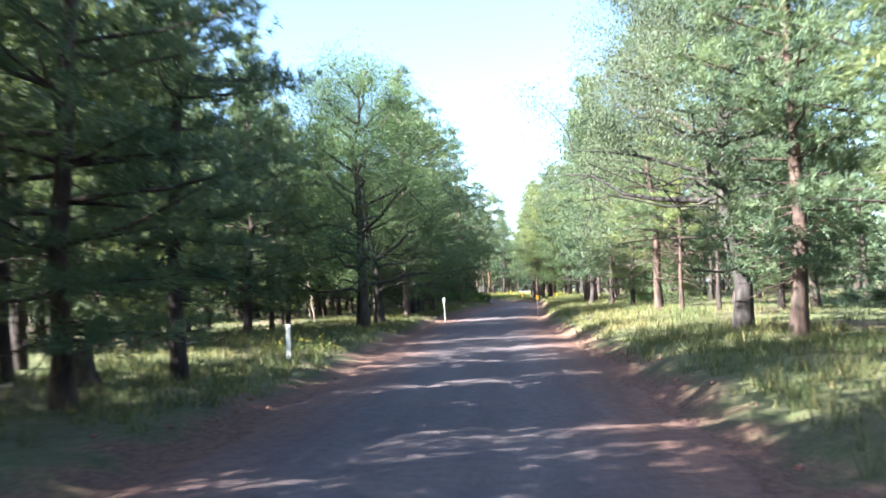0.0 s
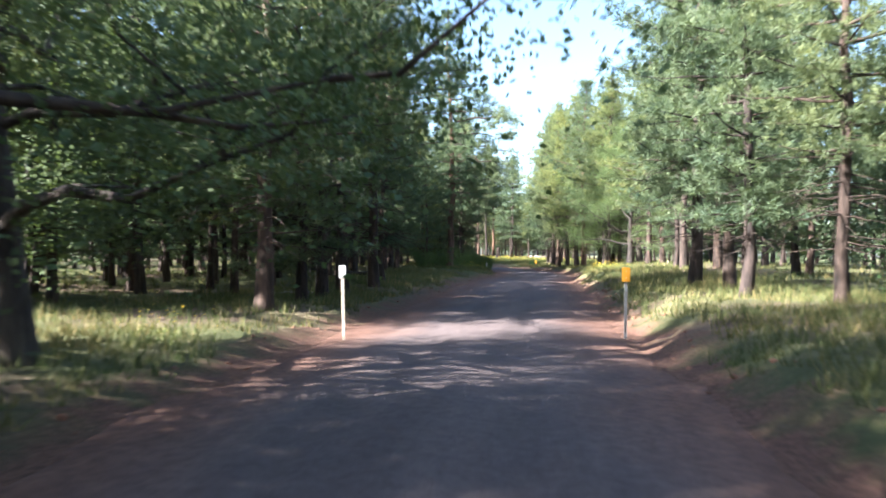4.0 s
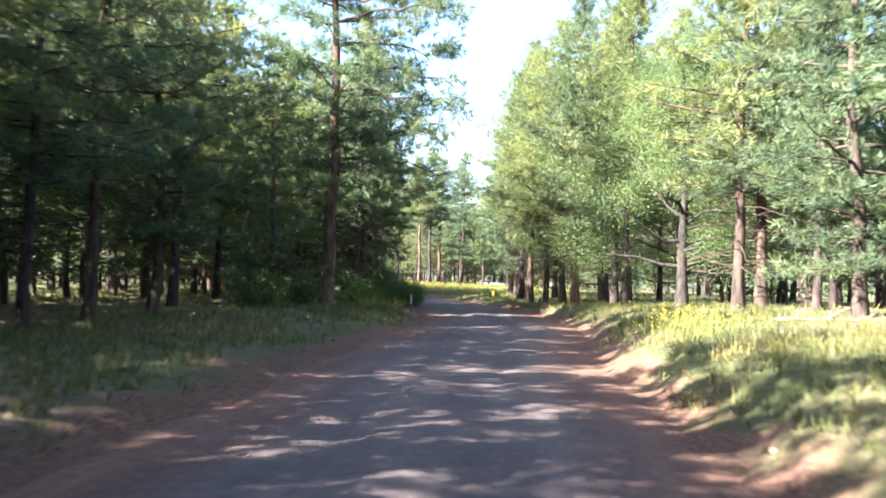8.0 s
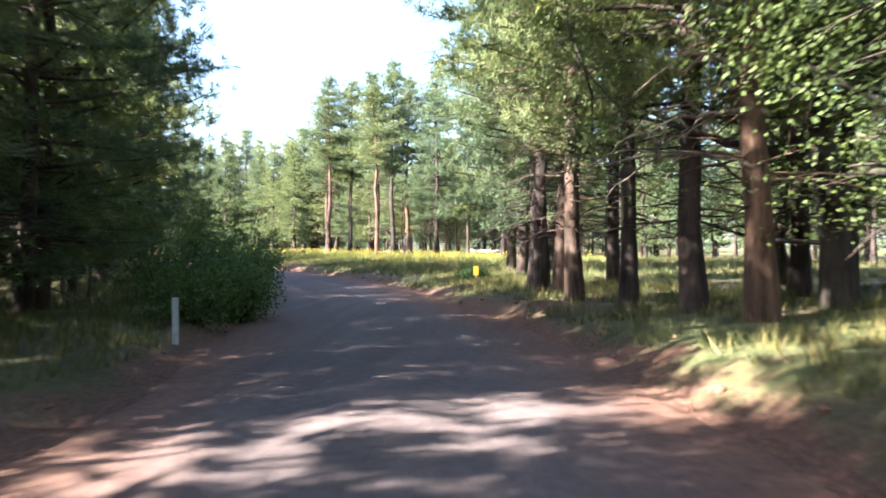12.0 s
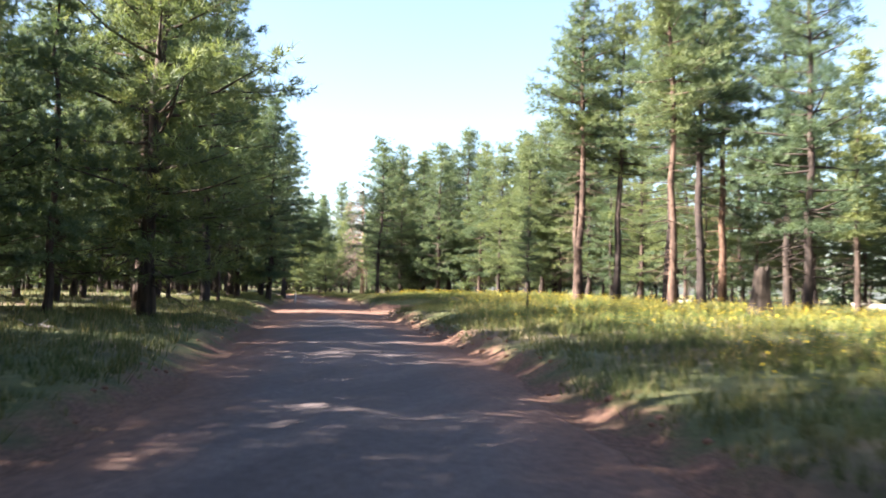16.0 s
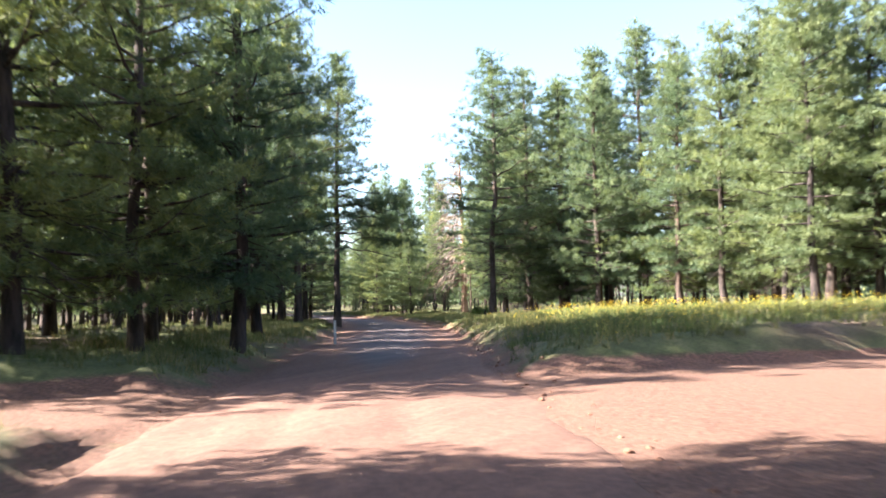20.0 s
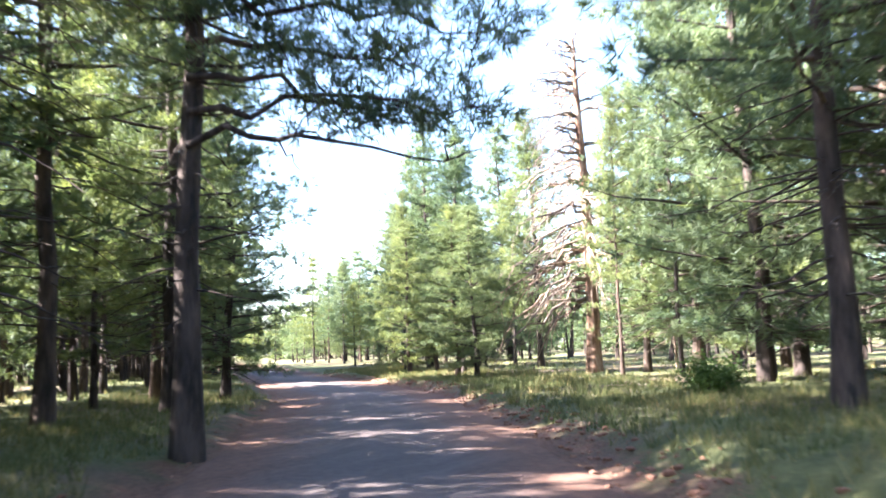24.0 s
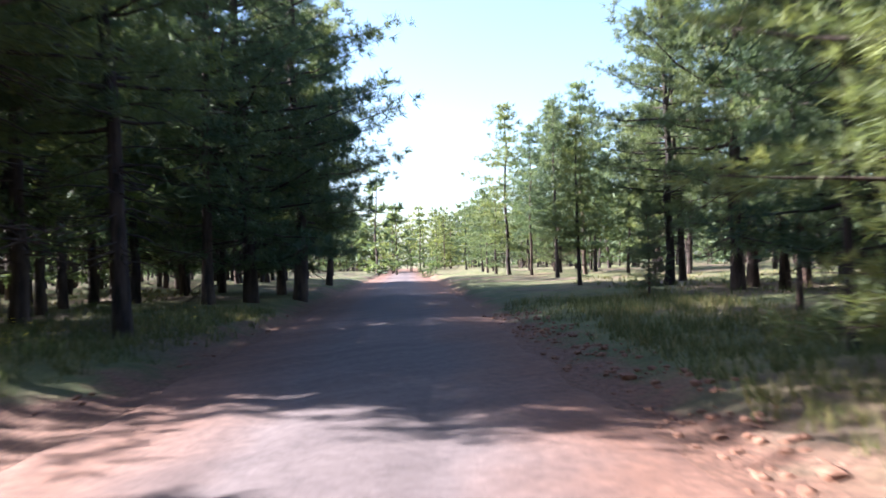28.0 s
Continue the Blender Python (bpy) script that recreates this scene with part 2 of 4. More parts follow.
def along(xy):
    """For places in plan: how far along the line and how far to its right."""
    xy = np.atleast_2d(np.asarray(xy, float))
    s, side = np.empty(len(xy)), np.empty(len(xy))
    for i in range(0, len(xy), 2000):
        part_xy = xy[i : i + 2000]
        d = ((part_xy[:, None] - LINE[None]) ** 2).sum(-1)
        k = d.argmin(1)
        off = part_xy - LINE[k]
        s[i : i + 2000] = k + (off * AHEAD[k]).sum(1)
        side[i : i + 2000] = (off * RIGHT[k]).sum(1)
    return s, side


def waves(x, y, seeds=((0.21, 0.13, 1.0), (0.09, -0.17, 2.1), (0.33, 0.29, 0.4), (-0.51, 0.37, 3.3), (0.83, 0.71, 5.0))):
    """Gentle unevenness between about -1 and 1."""
    return sum(np.sin(a * x + b * y + c) for a, b, c in seeds) / len(seeds)


# a dirt side road leaves to the right beside the flower meadow
SIDE_FROM, SIDE_WAY = np.array([-36.2, 198.0]), np.array([0.585, 0.811])


def side_road(x, y):
    """1 on the side road, falling to 0 at its edges."""
    u = (x - SIDE_FROM[0]) * SIDE_WAY[0] + (y - SIDE_FROM[1]) * SIDE_WAY[1]
    v = (x - SIDE_FROM[0]) * SIDE_WAY[1] - (y - SIDE_FROM[1]) * SIDE_WAY[0]
    out = np.maximum(u, 0)
    wide = np.where(v > 0, 2.2 + 6.3 * np.exp(-out / 9), 1.8 + 3.0 * np.exp(-out / 4.5)) + 0.3 * waves(x * 3, y * 3)
    m = np.clip((wide - np.abs(v)) / 0.9 + 0.5, 0, 1)
    bare = np.clip((3.6 + 0.8 * waves(x * 3, y * 3) - np.hypot(x + 42.5, y - 194.5)) / 1.2, 0, 1)
    # a short bare pull-off to the left, further on
    p, q = (x + 82.0) * -0.77 + (y - 263.4) * -0.64, (x + 82.0) * -0.64 + (y - 263.4) * 0.77
    turn = 1.3 + 2.2 * np.exp(-np.maximum(p - 2, 0) / 2.5) + 0.4 * waves(x * 3, y * 3)
    pull_off = np.clip((turn - np.abs(q)) / 0.9 + 0.5, 0, 1) * (p > 0) * np.clip((13 - p) / 3, 0, 1)
    return np.maximum(np.maximum(m * (u > -4) * (u < 75), bare), pull_off)


# height of the banks beside the road at places along it
BANK_AT = (150, 183, 198, 222, 235, 256, 266, 283, 300, 320, 340, 365, 385, 402, 420, 450, 480)
BANK_LEFT = (0.42, 0.4, 0.38, 0.38, 0.5, 0.68, 0.55, 0.3, 0.5, 0.65, 0.8, 0.85, 0.7, 0.42, 0.4, 0.5, 0.6)
BANK_RIGHT = (0.5, 0.6, 0.78, 0.85, 1.05, 1.12, 0.82, 0.55, 0.58, 0.75, 0.95, 1.0, 0.9, 0.5, 0.42, 0.42, 0.5)


def height(s, side, x, y):
    """The height of the ground, from its place along and across the road."""
    a = np.abs(side)
    edge = 2.85 + 0.4 * waves(x * 2.3, y * 2.3) + 0.15 * waves(x * 6.1, y * 6.1)
    ramp_up = np.clip((a - edge) / 1.5, 0, 1)
    bank = 0.62 * ramp_up * ramp_up * (3 - 2 * ramp_up) + 0.38 * np.clip((a - edge - 1.1) / 6.0, 0, 1)
    tall = np.where(side < 0, np.interp(s, BANK_AT, BANK_LEFT), np.interp(s, BANK_AT, BANK_RIGHT))
    rough = 0.10 * waves(x * 1.7, y * 1.7) + 0.05 * waves(x * 5, y * 5 + 1)
    lip = 0.13 * np.exp(-(((a - 3.45) / 0.38) ** 2)) * (0.6 + 0.9 * waves(x * 3.1, y * 3.1 + 2) + 0.5 * waves(x * 9.3, y * 9.3))
    swell = 0.35 * waves(x * 0.3, y * 0.3) * np.clip((a - 6) / 20, 0, 1)
    crown = -0.06 * (a / 3.0) ** 2
    return np.where(a < 2.9, crown, -0.06) + (bank * (tall + rough) + lip + swell) * (1 - 0.85 * side_road(x, y))


def ground_z(x, y):
    s, side = along([(x, y)])
    return float(height(s, side, np.array([x]), np.array([y]))[0])


def grid_mesh(name, xs, ys, zs, across, mat, smooth=True):
    """A sheet from two-dimensional arrays of places."""
    r, c = xs.shape
    me = bpy.data.meshes.new(name)
    idx = np.arange(r * c).reshape(r, c)
    quads = np.stack([idx[:-1, :-1], idx[:-1, 1:], idx[1:, 1:], idx[1:, :-1]], -1).reshape(-1, 4)
    me.vertices.add(r * c)
    me.vertices.foreach_set("co", np.stack([xs, ys, zs], -1).astype(np.float32).ravel())
    me.loops.add(quads.size)
    me.loops.foreach_set("vertex_index", quads.astype(np.int32).ravel())
    me.polygons.add(len(quads))
    me.polygons.foreach_set("loop_start", np.arange(0, quads.size, 4, dtype=np.int32))
    me.update(calc_edges=True)
    me.attributes.new("across", "FLOAT", "POINT").data.foreach_set("value", across.astype(np.float32).ravel())
    me.polygons.foreach_set("use_smooth", np.full(len(quads), smooth))
    me.materials.append(mat)
    return me


def strip(sides, s0, s1, step):
    """Places of a strip along the road: x, y and side, for every step and every offset."""
    s = np.arange(s0, s1, step)
    i = np.clip(s, 0, len(LINE) - 1)
    cx, cy = np.interp(i, np.arange(len(LINE)), LINE[:, 0]), np.interp(i, np.arange(len(LINE)), LINE[:, 1])
    rx, ry = np.interp(i, np.arange(len(LINE)), RIGHT[:, 0]), np.interp(i, np.arange(len(LINE)), RIGHT[:, 1])
    side = np.asarray(sides, float)[None, :] + 0 * s[:, None]
    return cx[:, None] + rx[:, None] * side, cy[:, None] + ry[:, None] * side, side, s[:, None] + 0 * side


end = len(LINE) - 1
half = np.r_[np.arange(2.0, 7, 0.2), np.arange(7, 26, 0.7), np.arange(26, 40, 3), np.arange(40, 141, 20)]
x, y, side, s = strip(np.r_[-half[::-1], 0, half], 0, end, 0.8)
z = height(s, side, x, y) - np.where(np.abs(side) < 2.3, 0.12, 0) - 2.2 * np.clip((np.abs(side) - 95) / 45, 0, 1)
ground_mesh = grid_mesh("ground", x, y, z, side * (1 - side_road(x, y)) + np.sign(side) * side_road(x, y), GROUND)
bm = bmesh.new()
bm.from_mesh(ground_mesh)
far = [bm.verts.new(c) for c in ((-2500, -2500, -0.8), (2500, -2500, -0.8), (2500, 2500, -0.8), (-2500, 2500, -0.8))]
f = bm.faces.new(far)
across = bm.verts.layers.float["across"]
for v in far:
    v[across] = 60.0
bm.to_mesh(ground_mesh)
bm.free()
tagged(new("ground", ground_mesh), "uneven forest floor of grass, pine litter and red soil", "ground", kind="structure")
x, y, side, s = strip(np.arange(-3.2, 3.21, 0.16), 130, end - 100, 0.5)
loose = 0.35 * np.clip((s - 330) / 40, 0, 1) + 3.2 * np.exp(-(((x + 36.5) ** 2 + (y - 196.0) ** 2) / 130.0))
ruts = -0.035 * np.exp(-(((np.abs(side + 0.1) - 0.85) / 0.3) ** 2)) - 0.02 * np.exp(-(((side + 1.9) / 0.35) ** 2))
z = height(s, side, x, y) + 0.014 + ruts + 0.008 * waves(x * 6, y * 6) - np.maximum(np.clip(np.abs(side) - 2.7 - 0.3 * waves(x * 2.1, y * 2.1) - 0.15 * waves(x * 7.3, y * 7.3), 0, 1) * 0.35, np.clip(np.abs(side) - 2.95, 0, 1) * 0.6)
tagged(new("road", grid_mesh("road", x, y, z, np.abs(side) + loose, ROAD)), "packed red-brown dirt road with loose soil at the edges", "road", kind="structure")


LOW_PINES_1 = [
 (-7.0, 22.8, 12), (-7.0, 26.5, 12), (-11.1, 28.1, 13), (4.8, 31.7, 13), (-11.4, 33.5, 11), (-11.5, 42.2, 11), (1.8, 66.1, 12),
 (-13.1, 99.1, 13), (-11.2, 119.6, 12), (-13.9, 128.7, 14), (-31.0, 171.9, 19), (-32.6, 173.4, 18), (-38.3, 180.2, 17),
 (-47.3, 197.9, 18), (-47.1, 201.2, 15), (-46.5, 204.3, 15), (-53.6, 204.0, 16), (-49.7, 204.2, 17),
 (-51.7, 211.7, 16), 
 (-74.2, 247.0, 12), 
]
LOW_PINES_2 = [
 (-105.2, 278.6, 20), (-102.8, 274.8, 19), (-81.6, 272.8, 16), (-79.1, 272.4, 15),
    (-12.0, 48.5, 10), (-13.5, 52.5, 10), (-12.5, 38.0, 10), (3.4, 56.0, 9), (5.2, 52.0, 8), (6.4, 24.5, 12), (6.8, 29.0, 12), (2.2, 70.0, 15), (-6.6, 15.0, 14), (-7.5, 18.6, 11), (-9.4, 66.5, 12), (-10.2, 81.0, 11),
 (-108.8, 280.3, 14), (-109.8, 282.2, 15),
 (-89.4, 283.4, 17), (-85.7, 284.4, 17), (-84.7, 291.1, 20), (-119.5, 291.4, 16), (-137.1, 327.2, 8),
]
TALL_PINES_1 = [
 (4.0, 50.1, 13), (2.8, 62.0, 11), (-9.2, 62.9, 15), (-9.8, 69.9, 15), (-9.8, 72.5, 15),
 (1.8, 74.0, 16), (-9.5, 76.0, 15), (4.8, 86.8, 16), (3.4, 87.9, 15), (-13.8, 90.9, 13), (8.4, 93.4, 14), (-13.2, 93.4, 11),
 (-13.1, 95.8, 12), (-14.2, 103.2, 14), (3.5, 106.1, 15), (4.6, 107.4, 15), (7.0, 109.9, 15), (-11.1, 118.1, 13),
 (1.4, 118.6, 16), (1.3, 121.5, 16), (-11.3, 121.7, 14), (5.2, 125.2, 16), (-1.0, 126.1, 16),
 (-1.9, 127.8, 15), (1.6, 128.9, 16), (-2.7, 130.1, 16), (3.2, 130.6, 16),
]
TALL_PINES_2 = [
 (5.2, 131.8, 15), (-2.9, 132.1, 15), (-3.2, 134.8, 16), (13.8, 136.5, 16), (-3.4, 137.4, 15), (-0.9, 138.3, 16),
 (-3.0, 155.4, 16), (-25.5, 157.9, 14),
 (-4.5, 176.3, 17), (-1.9, 176.5, 17), (-3.8, 177.9, 17), (7.9, 182.9, 17), (-45.2, 183.7, 13),
 (-40.5, 184.2, 20), (-10.5, 188.0, 17), (-64.2, 231.5, 20), (-69.7, 236.9, 19), (-54.2, 240.2, 18),
]
TALL_PINES_3 = [
 (-37.9, 184.6, 19), (-91.5, 260.0, 16), (-91.9, 262.4, 16),
 (-70.6, 241.2, 17), (-83.7, 243.2, 12), (-78.0, 243.9, 13), 
 (-75.7, 245.3, 16), (-80.9, 247.4, 12),
 (-93.0, 265.5, 15), (-103.6, 268.1, 15), (-114.3, 271.0, 15), (-108.6, 271.9, 15), (-102.4, 272.9, 15),
 (-88.6, 285.0, 14), (-88.9, 287.4, 14), (-90.9, 287.8, 14), (-94.7, 288.6, 14), (-96.0, 292.1, 14),
]
# also holds pines added on the left, some unseen, to shade the road
LOW_AND_SHADE_PINES = [
 (-3.6, 144.6, 17), (-2.5, 146.0, 17), (-4.0, 148.6, 16), (-18.5, 141.0, 17), (-19.5, 146.5, 17), (-22.0, 143.0, 18), (-22.5, 150.0, 17), (-25.0, 154.5, 12.5),
 # from (-8.0, 7.5) to (-12.0, -2.0): unseen behind the start, added for shade
 (-31.0, 163.0, 11.5), (-33.0, 166.5, 11), (-36.0, 170.0, 12), (-38.0, 175.0, 13), (-41.0, 172.0, 11), (-36.5, 164.0, 12), (-43.0, 178.0, 12), (-28.0, 158.0, 11), (-57.0, 249.2, 17), (-56.6, 252.8, 17), (4.8, 99.5, 14), (7.5, 44.0, 10), (9.5, 49.0, 11), (7.2, 50.5, 10), (-8.0, 7.5, 13), (-9.5, 2.5, 13), (-11.5, 10.0, 13), (-12.0, -2.0, 13), (-61.3, 259.4, 18), (-29.5, 153.5, 11), (-33.0, 150.0, 12), (-60.5, 263.0, 15), (-58.0, 259.0, 14),
 (-68.0, 231.0, 18), (-67.0, 226.5, 17),
]
OAKS_1 = [
 (-8.5, 48.0, 14), (-8.9, 53.5, 13), (2.6, 111.0, 12), (2.8, 133.8, 12), (4.0, 118.0, 14), (1.2, 125.6, 14),
]
SLIM_PINES = [
 (-12.9, 126.4, 13), (-50.9, 246.5, 17), (-47.5, 246.0, 16), (-41.8, 241.0, 17), (-41.0, 238.0, 15), (-37.0, 238.6, 16), (-35.6, 236.6, 17), (-32.0, 234.6, 16), (-30.4, 229.6, 15), (-28.6, 231.5, 16), (-27.2, 227.0, 16), (-24.6, 228.0, 16), (-22.0, 222.5, 15), (-52.4, 249.5, 18), (-90.7, 280.4, 3), (-63.7, 260.6, 12), (-72.0, 268.5, 14), (-46.6, 239.9, 17), (-44.2, 243.2, 19), (-53.3, 245.2, 18), (-49.0, 251.0, 18), (-38.1, 235.6, 16), (-34.8, 233.6, 15), (-32.6, 231.3, 17), (-33.0, 228.0, 15), (-117.3, 312.0, 13), 
]
HIGH_PINES = [
 (-22.2, 198.5, 18), (-20.3, 199.5, 18), (-16.4, 192.3, 17), (-15.2, 195.3, 19), (-14.4, 200.4, 18), (-17.2, 197.8, 17), (-23.0, 201.4, 16), (-11.0, 197.0, 17),
]
BUSHY_PINES = [
 (-78.9, 266.2, 8.5), (-77.3, 266.6, 8), (-75.2, 267.4, 9), (-70.9, 259.1, 7.5), (-72.8, 260.6, 8), (-74.0, 263.5, 8),
]
THIN_PINES = [
 (-63.5, 256.8, 11), (-39.7, 188.3, 12), (4.5, 46.9, 12), (5.6, 45.2, 13), (-60.6, 254.4, 14), (-10.9, 116.6, 15), (-81.2, 269.3, 11), (-20.9, 182.0, 4.6),
]


# ---- trees ----
def tube(points, radii, sides=7):
    """Vertices and quads of a tapered, bent tube through the points."""
    p, r = np.asarray(points, float), np.asarray(radii, float)
    t = np.gradient(p, axis=0)
    t /= np.linalg.norm(t, axis=1)[:, None] + 1e-9
    ref = np.where(np.abs(t[:, 2:3]) > 0.8, np.array([[1.0, 0, 0]]), np.array([[0, 0, 1.0]]))
    u = np.cross(t, ref)
    u /= np.linalg.norm(u, axis=1)[:, None] + 1e-9
    w = np.cross(t, u)
    a = np.arange(sides) * 2 * np.pi / sides
    ring = p[:, None] + r[:, None, None] * (np.cos(a)[None, :, None] * u[:, None] + np.sin(a)[None, :, None] * w[:, None])
    idx = np.arange(len(p) * sides).reshape(len(p), sides)
    nxt = np.roll(idx, -1, axis=1)
    quads = np.stack([idx[:-1], nxt[:-1], nxt[1:], idx[1:]], -1).reshape(-1, 4)
    return ring.reshape(-1, 3), quads


def poly_mesh(name, verts, faces, mat, smooth=False):
    """A mesh from arrays: all faces with the same number of corners."""
    verts, faces = np.asarray(verts, np.float32), np.asarray(faces, np.int32)
    me = bpy.data.meshes.new(name)
    me.vertices.add(len(verts))
    me.vertices.foreach_set("co", verts.ravel())
    me.loops.add(faces.size)
    me.loops.foreach_set("vertex_index", faces.ravel())
    me.polygons.add(len(faces))
    me.polygons.foreach_set("loop_start", np.arange(0, faces.size, faces.shape[1], dtype=np.int32))
    me.polygons.foreach_set("use_smooth", np.full(len(faces), smooth))
    me.update(calc_edges=True)
    me.materials.append(mat)
    return me


def joined(many):
    """Arrays of vertices and faces of several pieces in one."""
    verts, faces, k = [], [], 0
    for v, q in many:
        verts.append(v)
        faces.append(q + k)
        k += len(v)
    return np.vstack(verts), np.vstack(faces)


def unit(v):
    return v / (np.linalg.norm(v, axis=-1, keepdims=True) + 1e-9)


def tufts(rng, centres, axes, count, length, width):
    """Bundles of needles: for each centre some thin blades that spread about its axis."""
    k = len(centres)
    way = unit(axes[:, None] * 0.8 + rng.normal(0, 0.6, (k, count, 3)))
    size = length * rng.uniform(0.65, 1.3, (k, count, 1))
    flat = unit(np.cross(way, rng.normal(0, 1, (k, count, 3)))) * width * 0.5
    root = centres[:, None] + rng.normal(0, 0.05, (k, count, 3))
    tri = np.stack([root - flat, root + flat, root + way * size], 2).reshape(-1, 3)
    return tri, np.arange(len(tri)).reshape(-1, 3)


def crooked(rng, a, way, length, rise, k=5, wob=0.06):
    """Points of a limb that leaves a along way and bends up or down."""
    u = np.linspace(0, 1, k)
    p = a + way * (u * length)[:, None]
    p[:, 2] += rise * length * u**2
    p[1:] += rng.normal(0, wob * length / k, (k - 1, 3))
    return p


def pine(seed, tall, base, spread, limbs, clumps, per_clump, count, needle=0.38, width=0.045, thick=0.011, dead=0.25, sides=9, gaps=0.1, bare=False, ring=5, pairs=True):
    """Wood and needles of one pine, as arrays. base: where the green crown begins, as a share of the height."""
    rng = np.random.default_rng(seed)
    u = np.linspace(0, 1, 12)
    bend = np.stack([np.cumsum(rng.normal(0, 0.0045, 12)), np.cumsum(rng.normal(0, 0.0045, 12)), u], 1) * tall
    bend[:, :2] -= bend[0, :2]
    rad = tall * thick * (1 - u) ** 0.8 + 0.02 + tall * thick * 0.4 * np.exp(-u * 45)
    bend[0, 2] = -0.25
    at = lambda h: np.array([np.interp(h, u, bend[:, i]) for i in range(3)])
    wood, centres, axes = [tube(bend, rad, sides)], [], []
    for i in range(limbs):
        level = int((i + 0.5) / ring)
        f = base + (1 - base) * min(0.99, (level + rng.uniform(0.15, 0.6)) * ring / limbs)
        if rng.uniform() < gaps:
            continue
        g = (f - base) / (1 - base)
        reach = spread * (0.55 + 0.65 * min(1, g * 4.0)) * max(0.08, (1 - g)) ** 0.74 * rng.uniform(0.65, 1.18)
        a = i * 2.4 + rng.uniform(-0.6, 0.6)
        lift = rng.uniform(-0.22, 0.05) + 0.55 * g
        way = unit(np.array([math.cos(a), math.sin(a), lift]))
        p = crooked(rng, at(f), way, reach, rng.uniform(0.0, 0.25))
        if not bare:
            wood.append(tube(p, np.linspace(0.012 * reach + 0.018, 0.006, 5), 4))
        m = max(2, int(round(clumps * (0.35 + 0.8 * reach / spread))))
        for q, v in enumerate(np.linspace(0.28, 1.0, m)):
            o = np.array([np.interp(v, np.linspace(0, 1, 5), p[:, j]) for j in range(3)])
            for hand in ((-1, 1) if v < 0.9 and pairs else (rng.choice((-1, 1)),)):
                aside = hand * (rng.uniform(0.06, 0.3) * reach * (1.15 - v) + 0.1 if v < 0.95 else 0)
                c = o + np.array([-math.sin(a), math.cos(a), 0]) * aside + np.array([0, 0, rng.normal(0.04, 0.06)])
                n = max(2, int(per_clump * rng.uniform(0.6, 1.4)))
                d = rng.normal(0, 1, (n, 3)) * np.array([0.21, 0.21, 0.09])
                centres.append(c + d)
                axes.append(unit(way * 0.7 + unit(d) * 0.9 + np.array([0, 0, 0.35])))
    for i in range(int(limbs * dead)):
        f = rng.uniform(min(0.1, base), base + 0.1)
        a = rng.uniform(0, 6.28)
        way = unit(np.array([math.cos(a), math.sin(a), rng.uniform(-0.35, 0.1)]))
        ln = spread * rng.uniform(0.2, 0.6)
        p = crooked(rng, at(f), way, ln, rng.uniform(-0.3, 0.1), 5, 0.12)
        wood.append(tube(p, np.linspace(0.024, 0.005, 5), 4))
        p2 = crooked(rng, p[3], unit(way + rng.normal(0, 0.6, 3)), ln * 0.4, -0.1, 3, 0.1)
        wood.append(tube(p2, np.linspace(0.011, 0.004, 3), 3))
    return joined(wood), tufts(rng, np.vstack(centres), np.vstack(axes), count, needle, width)


